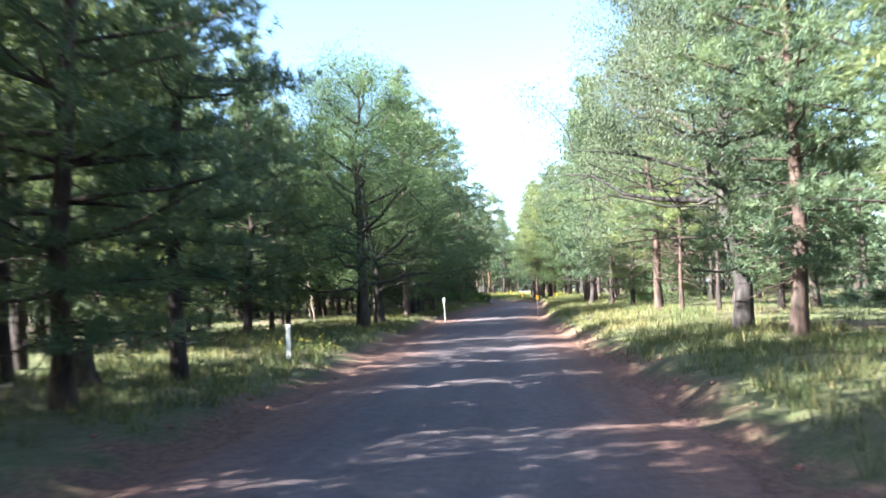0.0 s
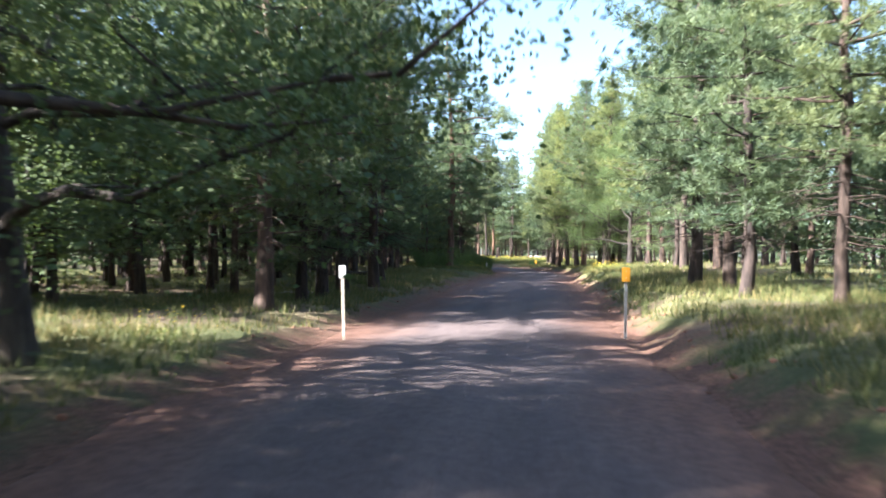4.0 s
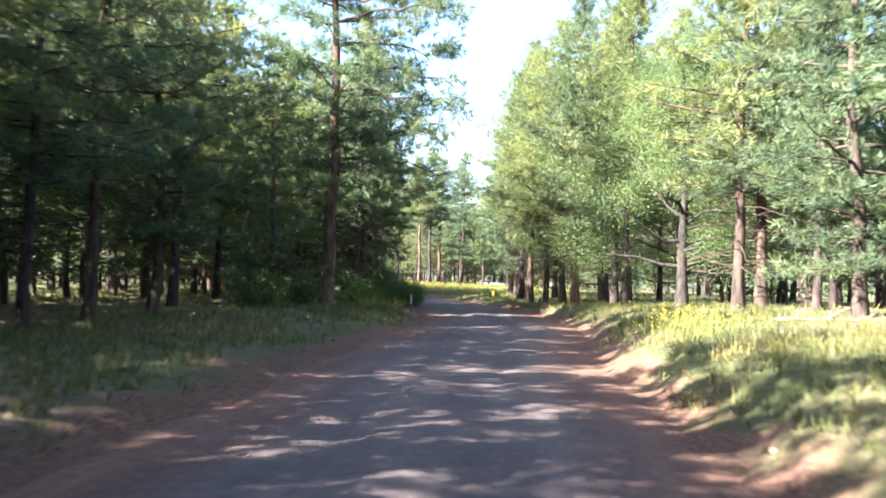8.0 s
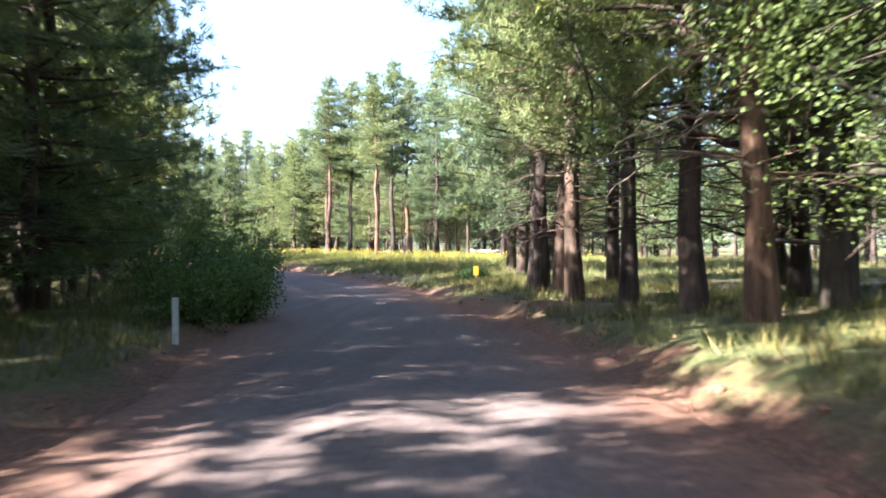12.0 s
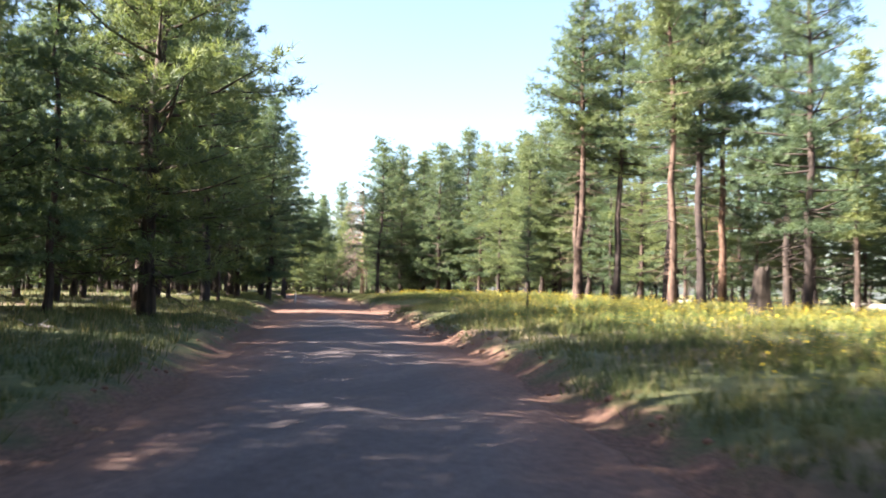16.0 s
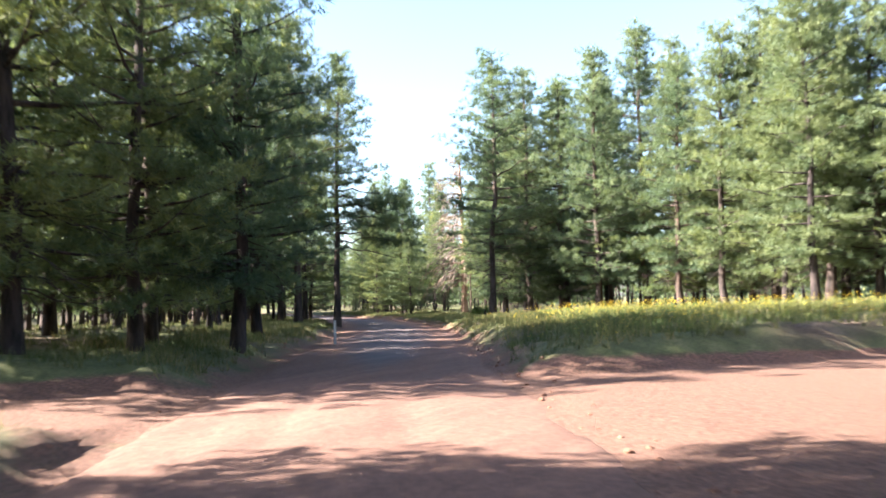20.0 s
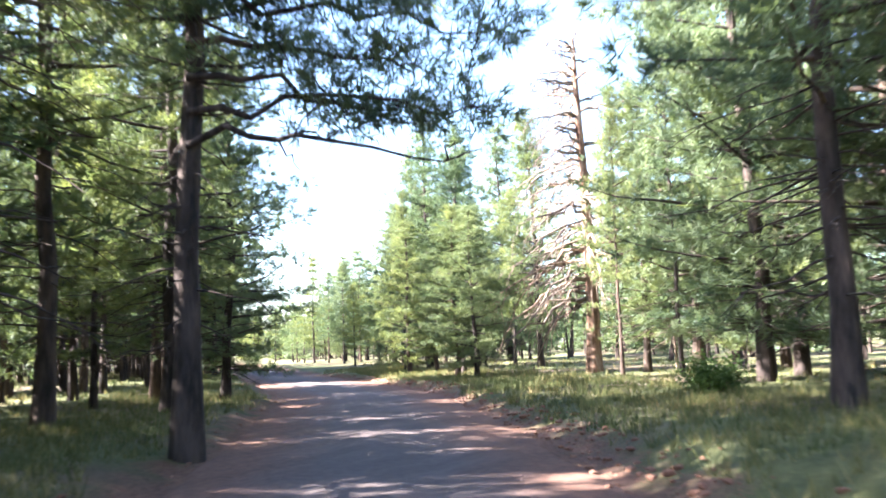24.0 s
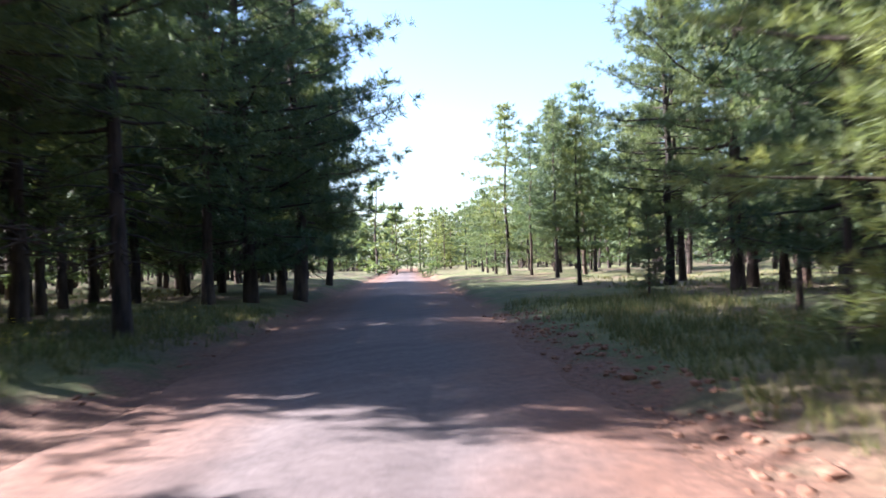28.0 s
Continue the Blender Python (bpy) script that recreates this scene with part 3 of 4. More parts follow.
def broadleaf(seed, tall, base, spread, limbs, clumps, leaves, leaf, lean=(0, 0), dead=6, puff=0.26):
    """An oak-like tree: a bent trunk, crooked limbs, and small leaves in clumps at the twigs, as arrays."""
    rng = np.random.default_rng(seed)
    u = np.linspace(0, 1, 9)
    top = tall * 0.72
    bend = np.stack([np.cumsum(rng.normal(0, 0.015, 9)) * tall + lean[0] * u, np.cumsum(rng.normal(0, 0.015, 9)) * tall + lean[1] * u, u * top], 1)
    bend[:, :2] -= bend[0, :2]
    bend[0, 2] = -0.25
    rad = tall * 0.018 * (1 - 0.85 * u) + tall * 0.008 * np.exp(-u * 25)
    at = lambda h: np.array([np.interp(h, u, bend[:, i]) for i in range(3)])
    limb_wood, tips = [], []
    for i in range(limbs):
        f = base + (1 - base) * (i + rng.uniform(0, 1)) / limbs
        a = i * 2.4 + rng.uniform(-0.4, 0.4)
        g = (f - base) / (1 - base)
        ln = spread * (1.0 - 0.5 * g) * rng.uniform(0.65, 1.1)
        way = unit(np.array([math.cos(a), math.sin(a), 0.1 + 0.9 * g]))
        p = crooked(rng, at(f), way, ln, rng.uniform(-0.05, 0.25), 6, 0.25)
        mine = [tube(p, np.linspace(0.016 * ln + 0.025, 0.012, 6), 5)]
        for j in range(4):
            o = p[rng.integers(2, 6)]
            p2 = crooked(rng, o, unit(way + rng.normal(0, 0.7, 3)), ln * rng.uniform(0.25, 0.45), 0.1, 4, 0.2)
            mine.append(tube(p2, np.linspace(0.025, 0.006, 4), 4))
            tips += [p2[2], p2[3]]
        tips += [p[4], p[5]]
        limb_wood.append(joined(mine))
    for i in range(dead):
        a = rng.uniform(0, 6.28)
        p = crooked(rng, at(rng.uniform(base * 0.5, 0.9)), unit(np.array([math.cos(a), math.sin(a), 0.1])), spread * rng.uniform(0.4, 0.9), 0.0, 6, 0.4)
        limb_wood.append(tube(p, np.linspace(0.04, 0.008, 6), 4))
    tips = np.array(tips)
    pick = tips[rng.integers(0, len(tips), clumps)] + rng.normal(0, 0.085 * spread, (clumps, 3))
    pos = (pick[:, None] + rng.normal(0, puff, (clumps, leaves, 3)) * np.array([1, 1, 0.7])).reshape(-1, 3)
    k = len(pos)
    d1 = unit(rng.normal(0, 1, (k, 3)) + np.array([0, 0, -0.2]))
    d2 = unit(np.cross(d1, rng.normal(0, 1, (k, 3)))) * 0.34
    size = leaf * rng.uniform(0.6, 1.3, (k, 1))
    quad = np.stack([pos, pos + (d1 * 0.5 + d2) * size, pos + d1 * size, pos + (d1 * 0.5 - d2) * size], 1).reshape(-1, 3)
    return tube(bend, rad, 9), limb_wood, (quad, np.arange(len(quad)).reshape(-1, 4))


def thing(name, parts, label, category, group=""):
    """An empty that carries the given parts."""
    ob = new(name)
    for part_name, me in parts:
        new(part_name, me).parent = ob
    return tagged(ob, label, category, group)


def pine_thing(arrays, bark, label, group, name="pine_tree"):
    wood, crown = arrays
    return thing(name, [("trunk", poly_mesh("trunk", *wood, bark, True)), ("crown", poly_mesh("crown", *crown, NEEDLES))], label, "tree", group)


def stand(proto, x, y, tall, proto_tall, turn, wide=1.0, sink=0.06):
    """Sets a copy of a tree on the ground at its height."""
    k = tall / proto_tall
    m = Matrix.LocRotScale((x, y, ground_z(x, y) - sink), Euler((0, 0, turn)), (k * wide, k * wide, k))
    return copy_thing(proto, m)


LOW_LABEL = "green ponderosa pine with branches low down its dark trunk"
TALL_LABEL = "tall ponderosa pine with a bare dark lower trunk"
FAR_LABEL = "slim dark-trunked pine standing deep in the wood"
low_pines = [pine_thing(pine(10 + i, 16, b, sp, 104, 4.4, 6, 16, 0.26, 0.031, gaps=0.14), BARK, LOW_LABEL, "roadside pines")
             for i, (b, sp) in enumerate(((0.06, 4.0), (0.12, 3.7), (0.08, 4.2), (0.15, 3.6)))]
tall_pines = [pine_thing(pine(30 + i, 17, b, sp, 84, 4.4, 6, 16, 0.26, 0.031, thick=0.0105, dead=0.6, gaps=0.2), BARK, TALL_LABEL, "tall roadside pines", "tall_pine")
              for i, (b, sp) in enumerate(((0.26, 4.2), (0.33, 3.9), (0.28, 4.4), (0.2, 3.8)))]
high_pines = [pine_thing(pine(40 + i, 17, b, sp, 70, 4.4, 6, 16, 0.26, 0.031, thick=0.011, dead=0.7, gaps=0.18), (BARK, WARM_LIT_BARK)[i], "tall slender pine with a high sunlit crown over a bare trunk", "meadow pines", "high_crowned_pine")
              for i, (b, sp) in enumerate(((0.42, 3.2), (0.5, 3.0)))]
far_arrays = [pine(50 + i, 16, b, sp, 74, 3.6, 5, 11, 0.32, 0.055, 0.009, dead=0.3, sides=6, bare=True) for i, (b, sp) in enumerate(((0.08, 3.9), (0.22, 3.6), (0.14, 4.0), (0.28, 3.5)))]
edge_arrays = [pine(65 + i, 16, b, sp, 54, 4, 4, 5, 0.5, 0.14, 0.009, dead=0.2, sides=6, bare=True, pairs=False) for i, (b, sp) in enumerate(((0.08, 3.8), (0.2, 3.6), (0.14, 3.9), (0.26, 3.5)))]
wood_arrays = [pine(55 + i, 16, b, sp, 38, 3, 3, 3, 0.75, 0.33, 0.009, dead=0.1, sides=5, bare=True, pairs=False) for i, (b, sp) in enumerate(((0.04, 3.5), (0.2, 3.3), (0.12, 3.6), (0.3, 3.2)))]
deep_arrays = [pine(60 + i, 16, b, sp, 26, 2, 3, 3, 1.2, 0.45, 0.009, dead=0, sides=5, bare=True, pairs=False) for i, (b, sp) in enumerate(((0.01, 3.6), (0.05, 3.2), (0.16, 3.4)))]
far_pines = [pine_thing(a, BARK, FAR_LABEL, "forest pines", "forest_pine") for a in far_arrays]
oaks = []
for i in range(3):
    trunk_a, limb_a, leaf_a = broadleaf(70 + i, 12, 0.14, 3.9, 22, 1500, 60, 0.055, puff=0.27)
    oaks.append(thing("oak_tree", [("trunk", poly_mesh("trunk", *joined([trunk_a, *limb_a]), OAK_BARK, True)), ("crown", poly_mesh("crown", *leaf_a, OAK_LEAVES))],
                      "leafy bright green oak beside the dirt road", "tree", "oaks"))
protos = low_pines + tall_pines + high_pines + far_pines + oaks

LOW_ALL, TALL_ALL, OAK_ALL = LOW_PINES_1 + LOW_PINES_2 + LOW_AND_SHADE_PINES, TALL_PINES_1 + TALL_PINES_2 + TALL_PINES_3, OAKS_1
rng = np.random.default_rng(5)
taken = [(-0.45, 124.2), (4.5, 35.9), (-66.4, 261.6), (-63.6, 235.2), (-11.1, 110.8)]
for spots, kinds, size, girth in ((LOW_ALL, low_pines, 16, 1.0), (SLIM_PINES, low_pines, 16, 1.08), (BUSHY_PINES, low_pines, 16, 1.25), (TALL_ALL, tall_pines, 17, 1.0), (THIN_PINES, tall_pines, 17, 0.55), (HIGH_PINES, high_pines, 17, 1.0), (OAK_ALL, oaks, 12, 1.12)):
    for i, (tx, ty, th) in enumerate(spots):
        stand(kinds[int(rng.integers(len(kinds)))], tx, ty, th, size, rng.uniform(0, 6.28), girth * rng.uniform(0.9, 1.12))
        taken.append((tx, ty))


# gaps in the wood through which the low sun reaches the road: place and half width
SUNNY = [(-1.5, 35.0, 2.4), (-3.5, 62.0, 3.4), (-5.0, 119.5, 1.2), (-36.0, 196.0, 4.0), (-55.5, 228.0, 1.6), (-72.0, 252.0, 2.4), (-82.5, 263.0, 2.4), (-14.0, 190.0, 3.0), (-21.0, 183.0, 3.0), (-33.0, 172.5, 1.3), (-9.5, 50.5, 1.2), (-28.0, 200.0, 3.0), (-68.5, 247.8, 1.6)]


# the wood behind: scattered pines, none on the road, in the meadow or on the side road
def open_ground(s, side, x, y):
    meadow = 300 < s < 388 and 0 < side < 25 - 0.22 * max(0, s - 345)
    glade = 262 < s < 301 and 0 < side < 16
    start = s < 200 and 0 < side < 12
    for gx, gy, wide in SUNNY:
        u, v = (x - gx) * sx + (y - gy) * sy, (x - gx) * sy - (y - gy) * sx
        if -2 < u < 30 and abs(v) < wide:
            return True
    view = 380 < s < 436 and 0 < side < 13
    return abs(side) < (6.0 if side < 0 else 8.0) or meadow or glade or start or view or side_road(np.array([x]), np.array([y]))[0] > 0


def scatter(many, s0, s1, near, deep, power, apart, tries, share=0.5):
    """Places in the wood between two distances from the road."""
    global spots
    found = []
    for _ in range(tries):
        if len(found) >= many:
            break
        at_s, off = rng.uniform(s0, s1), (1 if rng.uniform() < share else -1) * (near + (deep - near) * rng.uniform(0, 1) ** power)
        k = int(at_s)
        tx, ty = LINE[k] + RIGHT[k] * off
        if open_ground(at_s, off, tx, ty) or ((spots - (tx, ty)) ** 2).sum(1).min() < apart**2:
            continue
        spots = np.vstack([spots, (tx, ty)])
        found.append((tx, ty))
    return found


spots = np.array(taken)
near_wood = scatter(212, 130, 500, 7.5, 16, 1.0, 2.2, 15000, 0.18) + scatter(85, 290, 405, 24, 40, 1.3, 2.6, 9000, 1.0)
for tx, ty in near_wood:
    # heights by stretch, chosen for how much shade falls across the road
    th = rng.uniform(9.5, 12) if 66 < ty < 116 and tx < 0 else rng.uniform(13.5, 17) if 253 < 0.84 * ty - 0.54 * tx < 300 and 0.75 * tx + 0.66 * ty < 112 else rng.uniform(13.5, 16.5) if 132 < 0.84 * ty - 0.54 * tx < 157 and tx < -18 else rng.uniform(8.5, 11) if 238 < 0.84 * ty - 0.54 * tx < 253 else rng.uniform(10, 13)
    # young trees on the right where the wood opens further on
    at_s, off = along([(tx, ty)])
    if 425 < at_s[0] < 475 and 0 < off[0] < 14:
        th *= 0.62
    stand(far_pines[int(rng.integers(4))], tx, ty, th, 16, rng.uniform(0, 6.28), rng.uniform(0.95, 1.25))


def wood_mass(places, arrays, name, label, low, high):
    """Many far trees as one mesh."""
    verts, faces, mats, k = [], [], [], 0
    place_z = height(*along(places), *np.array(places).T)
    for (tx, ty), tz in zip(places, place_z):
        (wv, wq), (cv, ct) = arrays[int(rng.integers(len(arrays)))]
        a, tall = rng.uniform(0, 6.28), rng.uniform(low, high) / 16
        wide = tall * rng.uniform(1.05, 1.5)
        turn = np.array([[math.cos(a) * wide, -math.sin(a) * wide, 0], [math.sin(a) * wide, math.cos(a) * wide, 0], [0, 0, tall]])
        for v, f, m in ((wv, np.vstack([wq[:, :3], wq[:, [0, 2, 3]]]), 0), (cv, ct, 1)):
            verts.append(v @ turn.T + (tx, ty, tz - 0.05))
            faces.append(f + k)
            mats.append(np.full(len(f), m, np.int32))
            k += len(v)
    me = poly_mesh(name, np.vstack(verts), np.vstack(faces), BARK)
    me.materials.append(NEEDLES)
    me.polygons.foreach_set("material_index", np.concatenate(mats))
    return tagged(new(name, me), label, "woods", kind="stuff")


places = scatter(150, 120, 500, 10, 24, 1.0, 2.2, 20000, 0.16) + scatter(30, 190, 290, 9, 24, 1.0, 2.0, 9000, 0.0) + scatter(25, 385, 470, 8, 22, 1.0, 2.0, 9000, 0.0)
wood_mass(places, edge_arrays, "wood_edge", "dark pines crowded behind the first row along the road", 9.5, 13)
places = scatter(100, 462, 640, 5, 40, 1.0, 2.4, 9000, 0.6)
wood_mass(places, edge_arrays, "wood_end", "low pines where the road runs out of sight", 6, 10)
ex, ey = LINE[575]
belt = [(ex + RIGHT[575][0] * u + AHEAD[575][0] * v, ey + RIGHT[575][1] * u + AHEAD[575][1] * v) for u, v in zip(rng.uniform(-45, 45, 110), rng.uniform(-25, 25, 110))]
wood_mass(belt, wood_arrays, "wood_belt", "belt of pines that closes the view along the road", 7, 11)
places = scatter(860, 90, 560, 18, 48, 1.1, 2.0, 30000, 0.42)
where = np.stack(along(places), 1)
places = [p for p, (at_s, off) in zip(places, where) if not (285 < at_s < 405 and 0 < off < 42)]
wood_mass(places, wood_arrays, "pine_woods", "dense ponderosa pines of the wood behind the roadside trees", 8, 11.5)
places = scatter(460, 90, 560, 32, 85, 1.0, 1.8, 12000, 0.55)
wood_mass(places, deep_arrays[:2], "young_pines", "thicket of young pines deep in the wood", 4, 7)
places = scatter(720, 40, 660, 42, 130, 1.0, 3.0, 12000)
cx, cy = LINE[-60]
places += [(cx + rng.uniform(-60, 60), cy + rng.uniform(-60, 60)) for _ in range(90)]
wood_mass(places, deep_arrays, "far_woods", "distant pines that close the view through the forest", 9, 14)

for p in protos:
    for o in (*p.children, p):
        bpy.data.objects.remove(o)


# ---- trees with a face of their own ----
def spreading_tree():
    """The old grey-green tree whose long low limbs reach over the verge."""
    trunk_a, limb_a, leaf_a = broadleaf(91, 13, 0.34, 5.7, 26, 2700, 70, 0.056, (-0.1, 0.3), 40, 0.24)
    ob = thing("spreading_tree", [("trunk", poly_mesh("trunk", *trunk_a, OAK_BARK, True))], "old spreading tree with grey-green leaves and long low limbs", "tree")
    for v, f in limb_a:
        new("limb", poly_mesh("limb", v, f, OAK_BARK, True)).parent = ob
    new("crown", poly_mesh("crown", *leaf_a, GREY_LEAVES)).parent = ob
    ob.location = (4.5, 35.9, ground_z(4.5, 35.9))


def dead_pine():
    """A dead pine: pale orange trunk, drooping bare limbs, most of them on the side of the road."""
    rng = np.random.default_rng(17)
    tall = 15.2
    u = np.linspace(0, 1, 14)
    p = np.stack([0.006 * tall * np.sin(u * 5), 0.005 * tall * np.sin(u * 4 + 1), u * tall], 1)
    p[:, :2] -= p[0, :2]
    p[0, 2] = -0.25
    ob = thing("dead_pine", [("trunk", poly_mesh("trunk", *tube(p, 0.29 * (1 - u) ** 0.6 + 0.04 + 0.1 * np.exp(-u * 40), 11), SNAG_BARK, True))],
               "dead pine with a pale orange trunk and drooping bare branches", "tree")
    for i in range(92):
        f = 0.2 + 0.79 * (i + rng.uniform(0, 1)) / 92
        a = radians(200) + rng.normal(0, 0.8) if rng.uniform() < 0.7 else rng.uniform(0, 6.28)
        ln = 4.3 * (1.16 - f) ** 0.5 * rng.uniform(0.45, 1.15)
        way = unit(np.array([math.cos(a), math.sin(a), 0.3 * f + rng.uniform(-0.15, 0.2)]))
        root = np.array([np.interp(f, u, p[:, j]) for j in range(3)])
        limb = crooked(rng, root, way, ln, -rng.uniform(0.4, 1.0) * (1.15 - f), 8, 0.25)
        mine = [tube(limb, np.linspace(0.04 + 0.015 * ln, 0.016, 8), 6)]
        for _ in range(14):
            k = int(rng.integers(2, 8))
            twig = crooked(rng, limb[k], unit(way * 0.7 + rng.normal(0, 0.5, 3) + np.array([0, 0, -0.9])), ln * rng.uniform(0.12, 0.4), -0.4, 5, 0.25)
            mine.append(tube(twig, np.linspace(0.018, 0.006, 5), 4))
        new("limb", poly_mesh("limb", *joined(mine), DEAD_WOOD, True)).parent = ob
    ob.location = (-66.4, 261.6, ground_z(-66.4, 261.6))


def reaching_pine(x, y, tall, base, side_way, first, gap, many, seed, bark, label, needled=True):
    """A tall pine whose crooked limbs, needled or dead, reach towards the road."""
    wood, crown = pine(seed, tall, base, 3.4, 80, 4.4, 6, 16, 0.26, 0.031, thick=0.0115, dead=0.6, gaps=0.15)
    ob = thing("pine_tree", [("trunk", poly_mesh("trunk", *wood, bark, True)), ("crown", poly_mesh("crown", *crown, NEEDLES))], label, "tree")
    rng = np.random.default_rng(seed + 3)
    cents, ax = [], []
    for i in range(many):
        way = unit(np.array([*side_way, 0.1]) + np.array([*rng.uniform(-0.35, 0.35, 2), 0.0]))
        limb = crooked(rng, np.array([0.05, 0, first + i * gap]), way, rng.uniform(3.4, 5.0) * (1 if needled else 0.45), -rng.uniform(0.1, 0.3), 9, 0.22)
        mine = [tube(limb, np.linspace(0.07 if needled else 0.045, 0.015, 9), 6)]
        for _ in range(7):
            k = int(rng.integers(3, 9))
            t2 = crooked(rng, limb[k], unit(way + rng.normal(0, 0.7, 3)), rng.uniform(0.4, 1.2), -0.2, 5, 0.3)
            mine.append(tube(t2, np.linspace(0.022, 0.007, 5), 4))
            if needled and i > 0:
                for tip in (t2[-1], t2[2]):
                    d = rng.normal(0, 1, (9, 3)) * np.array([0.26, 0.26, 0.14])
                    cents.append(tip + d)
                    ax.append(unit(d + way * 0.2))
        new("limb", poly_mesh("limb", *joined(mine), BARK if needled else DEAD_WOOD, True)).parent = ob
    if needled:
        v, f = tufts(rng, np.vstack(cents), np.vstack(ax), 14, 0.3, 0.03)
        new("limb_needles", poly_mesh("limb_needles", v, f, NEEDLES)).parent = ob
    ob.location = (x, y, ground_z(x, y))


spreading_tree()
dead_pine()
reaching_pine(-11.1, 110.8, 20, 0.26, (0.95, -0.15), 5.8, 0.9, 9, 140, WARM_LIT_BARK, "very tall pine with orange bark and crooked limbs over the road")
reaching_pine(-63.6, 235.2, 19, 0.34, (0.79, 0.6), 5.2, 0.6, 8, 160, BARK, "dark tall pine with needled limbs reaching over the road")

# sun on this trunk is partly put into the paler bark colour
reaching_pine(-0.45, 124.2, 17, 0.3, (-0.9, -0.3), 2.3, 0.75, 6, 180, WARM_LIT_BARK, "pine with a pale sunlit trunk and bare crooked dead limbs", False)


def dead_stem(x, y, tall, thick, seed):
    """A thin dead young tree: a pale leaning stem with a few bare twigs."""
    rng = np.random.default_rng(seed)
    p = crooked(rng, np.array([0, 0, -0.2]), unit(np.array([*rng.normal(0, 0.06, 2), 1.0])), tall, 0.0, 9, 0.12)
    ob = thing("dead_sapling", [("stem", poly_mesh("stem", *tube(p, np.linspace(thick, 0.012, 9), 7), DEAD_WOOD, True))], "thin pale dead young pine with bare twigs", "tree", "dead saplings")
    for _ in range(9):
        k = int(rng.integers(3, 9))
        a = rng.uniform(0, 6.28)
        twig = crooked(rng, p[k], unit(np.array([math.cos(a), math.sin(a), rng.uniform(-0.4, 0.4)])), rng.uniform(0.3, 0.9), -0.3, 5, 0.25)
        new("twig", poly_mesh("twig", *tube(twig, np.linspace(0.014, 0.004, 5), 4), DEAD_WOOD, True)).parent = ob
    ob.location = (x, y, ground_z(x, y))


for i, (dx, dy, dt) in enumerate(((-15.0, 133.0, 6.5), (-14.6, 131.0, 7.0), (-16.4, 128.5, 5.5), (-17.8, 127.0, 6.0), (-13.4, 84.0, 4.5), (-12.2, 80.5, 5.0), (-15.5, 88.0, 5.5), (-19.2, 124.8, 4.5),
                                  (7.6, 112.5, 5.0), (9.0, 115.5, 6.0), (6.2, 114.0, 4.5), (-63.0, 262.5, 5.0), (-13.0, 56.5, 4.0), (-14.2, 60.0, 5.0))):
    dead_stem(dx, dy, dt, 0.05 + 0.008 * (i % 4), 700 + i)


# ---- shrubs ----
def shrub(x, y, tall, wide, seed):
    rng = np.random.default_rng(seed)
    wood, tips = [], []
    for i in range(11):
        a = rng.uniform(0, 6.28)
        way = unit(np.array([math.cos(a) * 0.8, math.sin(a) * 0.8, rng.uniform(0.6, 1.6)]))
        limb = crooked(rng, np.array([rng.normal(0, 0.12), rng.normal(0, 0.12), -0.1]), way, tall * rng.uniform(0.55, 1.0), 0.1, 6, 0.3)
        limb[:, :2] *= wide / tall
        wood.append(tube(limb, np.linspace(0.025, 0.006, 6), 4))
        tips += [limb[2], limb[3], limb[4], limb[5], limb[5]]
    tips = np.array(tips)
    c = tips[rng.integers(0, len(tips), 150)] + rng.normal(0, 0.13 * tall, (150, 3)) * np.array([wide / tall, wide / tall, 0.8])
    c[:, 2] = np.maximum(c[:, 2], 0.15)
    pos = (c[:, None] + rng.normal(0, 0.14, (150, 26, 3))).reshape(-1, 3)
    d1 = unit(rng.normal(0, 1, pos.shape))
    d2 = unit(np.cross(d1, rng.normal(0, 1, pos.shape))) * 0.36
    size = 0.07 * rng.uniform(0.6, 1.3, (len(pos), 1))
    quad = np.stack([pos, pos + (d1 * 0.5 + d2) * size, pos + d1 * size, pos + (d1 * 0.5 - d2) * size], 1).reshape(-1, 3)
    ob = thing("shrub", [("stem", poly_mesh("stem", *joined(wood), OAK_BARK, True)), ("foliage", poly_mesh("foliage", quad, np.arange(len(quad)).reshape(-1, 4), BUSH_LEAVES))],
               "bushy dark green shrub crowding the edge of the road", "shrub", "roadside shrubs")
    ob.location = (x, y, ground_z(x, y) - 0.03)


for i, (bx, by, bt, bw) in enumerate(((-10.9, 131.0, 1.7, 1.8), (-11.2, 133.4, 2.0, 1.9), (-11.9, 136.0, 2.3, 1.9), (-12.3, 138.7, 2.2, 1.7), (-13.6, 141.0, 1.8, 1.6), (-12.9, 132.0, 2.6, 2.2),
                                     (-13.4, 135.5, 2.8, 2.3), (-9.9, 126.9, 1.3, 1.4), (-9.7, 129.2, 1.5, 1.4), (-10.6, 114.0, 1.5, 1.6), (-10.2, 117.6, 1.2, 1.4), (-11.6, 108.6, 1.6, 1.6),
                                     (-12.0, 105.0, 1.4, 1.6), (-15.0, 144.0, 1.6, 1.7), (-57.6, 245.6, 0.9, 1.0), (-140.6, 320.7, 2.6, 2.2), (-5.3, 143.2, 0.45, 0.7), (4.6, 62.5, 1.6, 1.5))):
    shrub(bx, by, bt, bw, 300 + i)


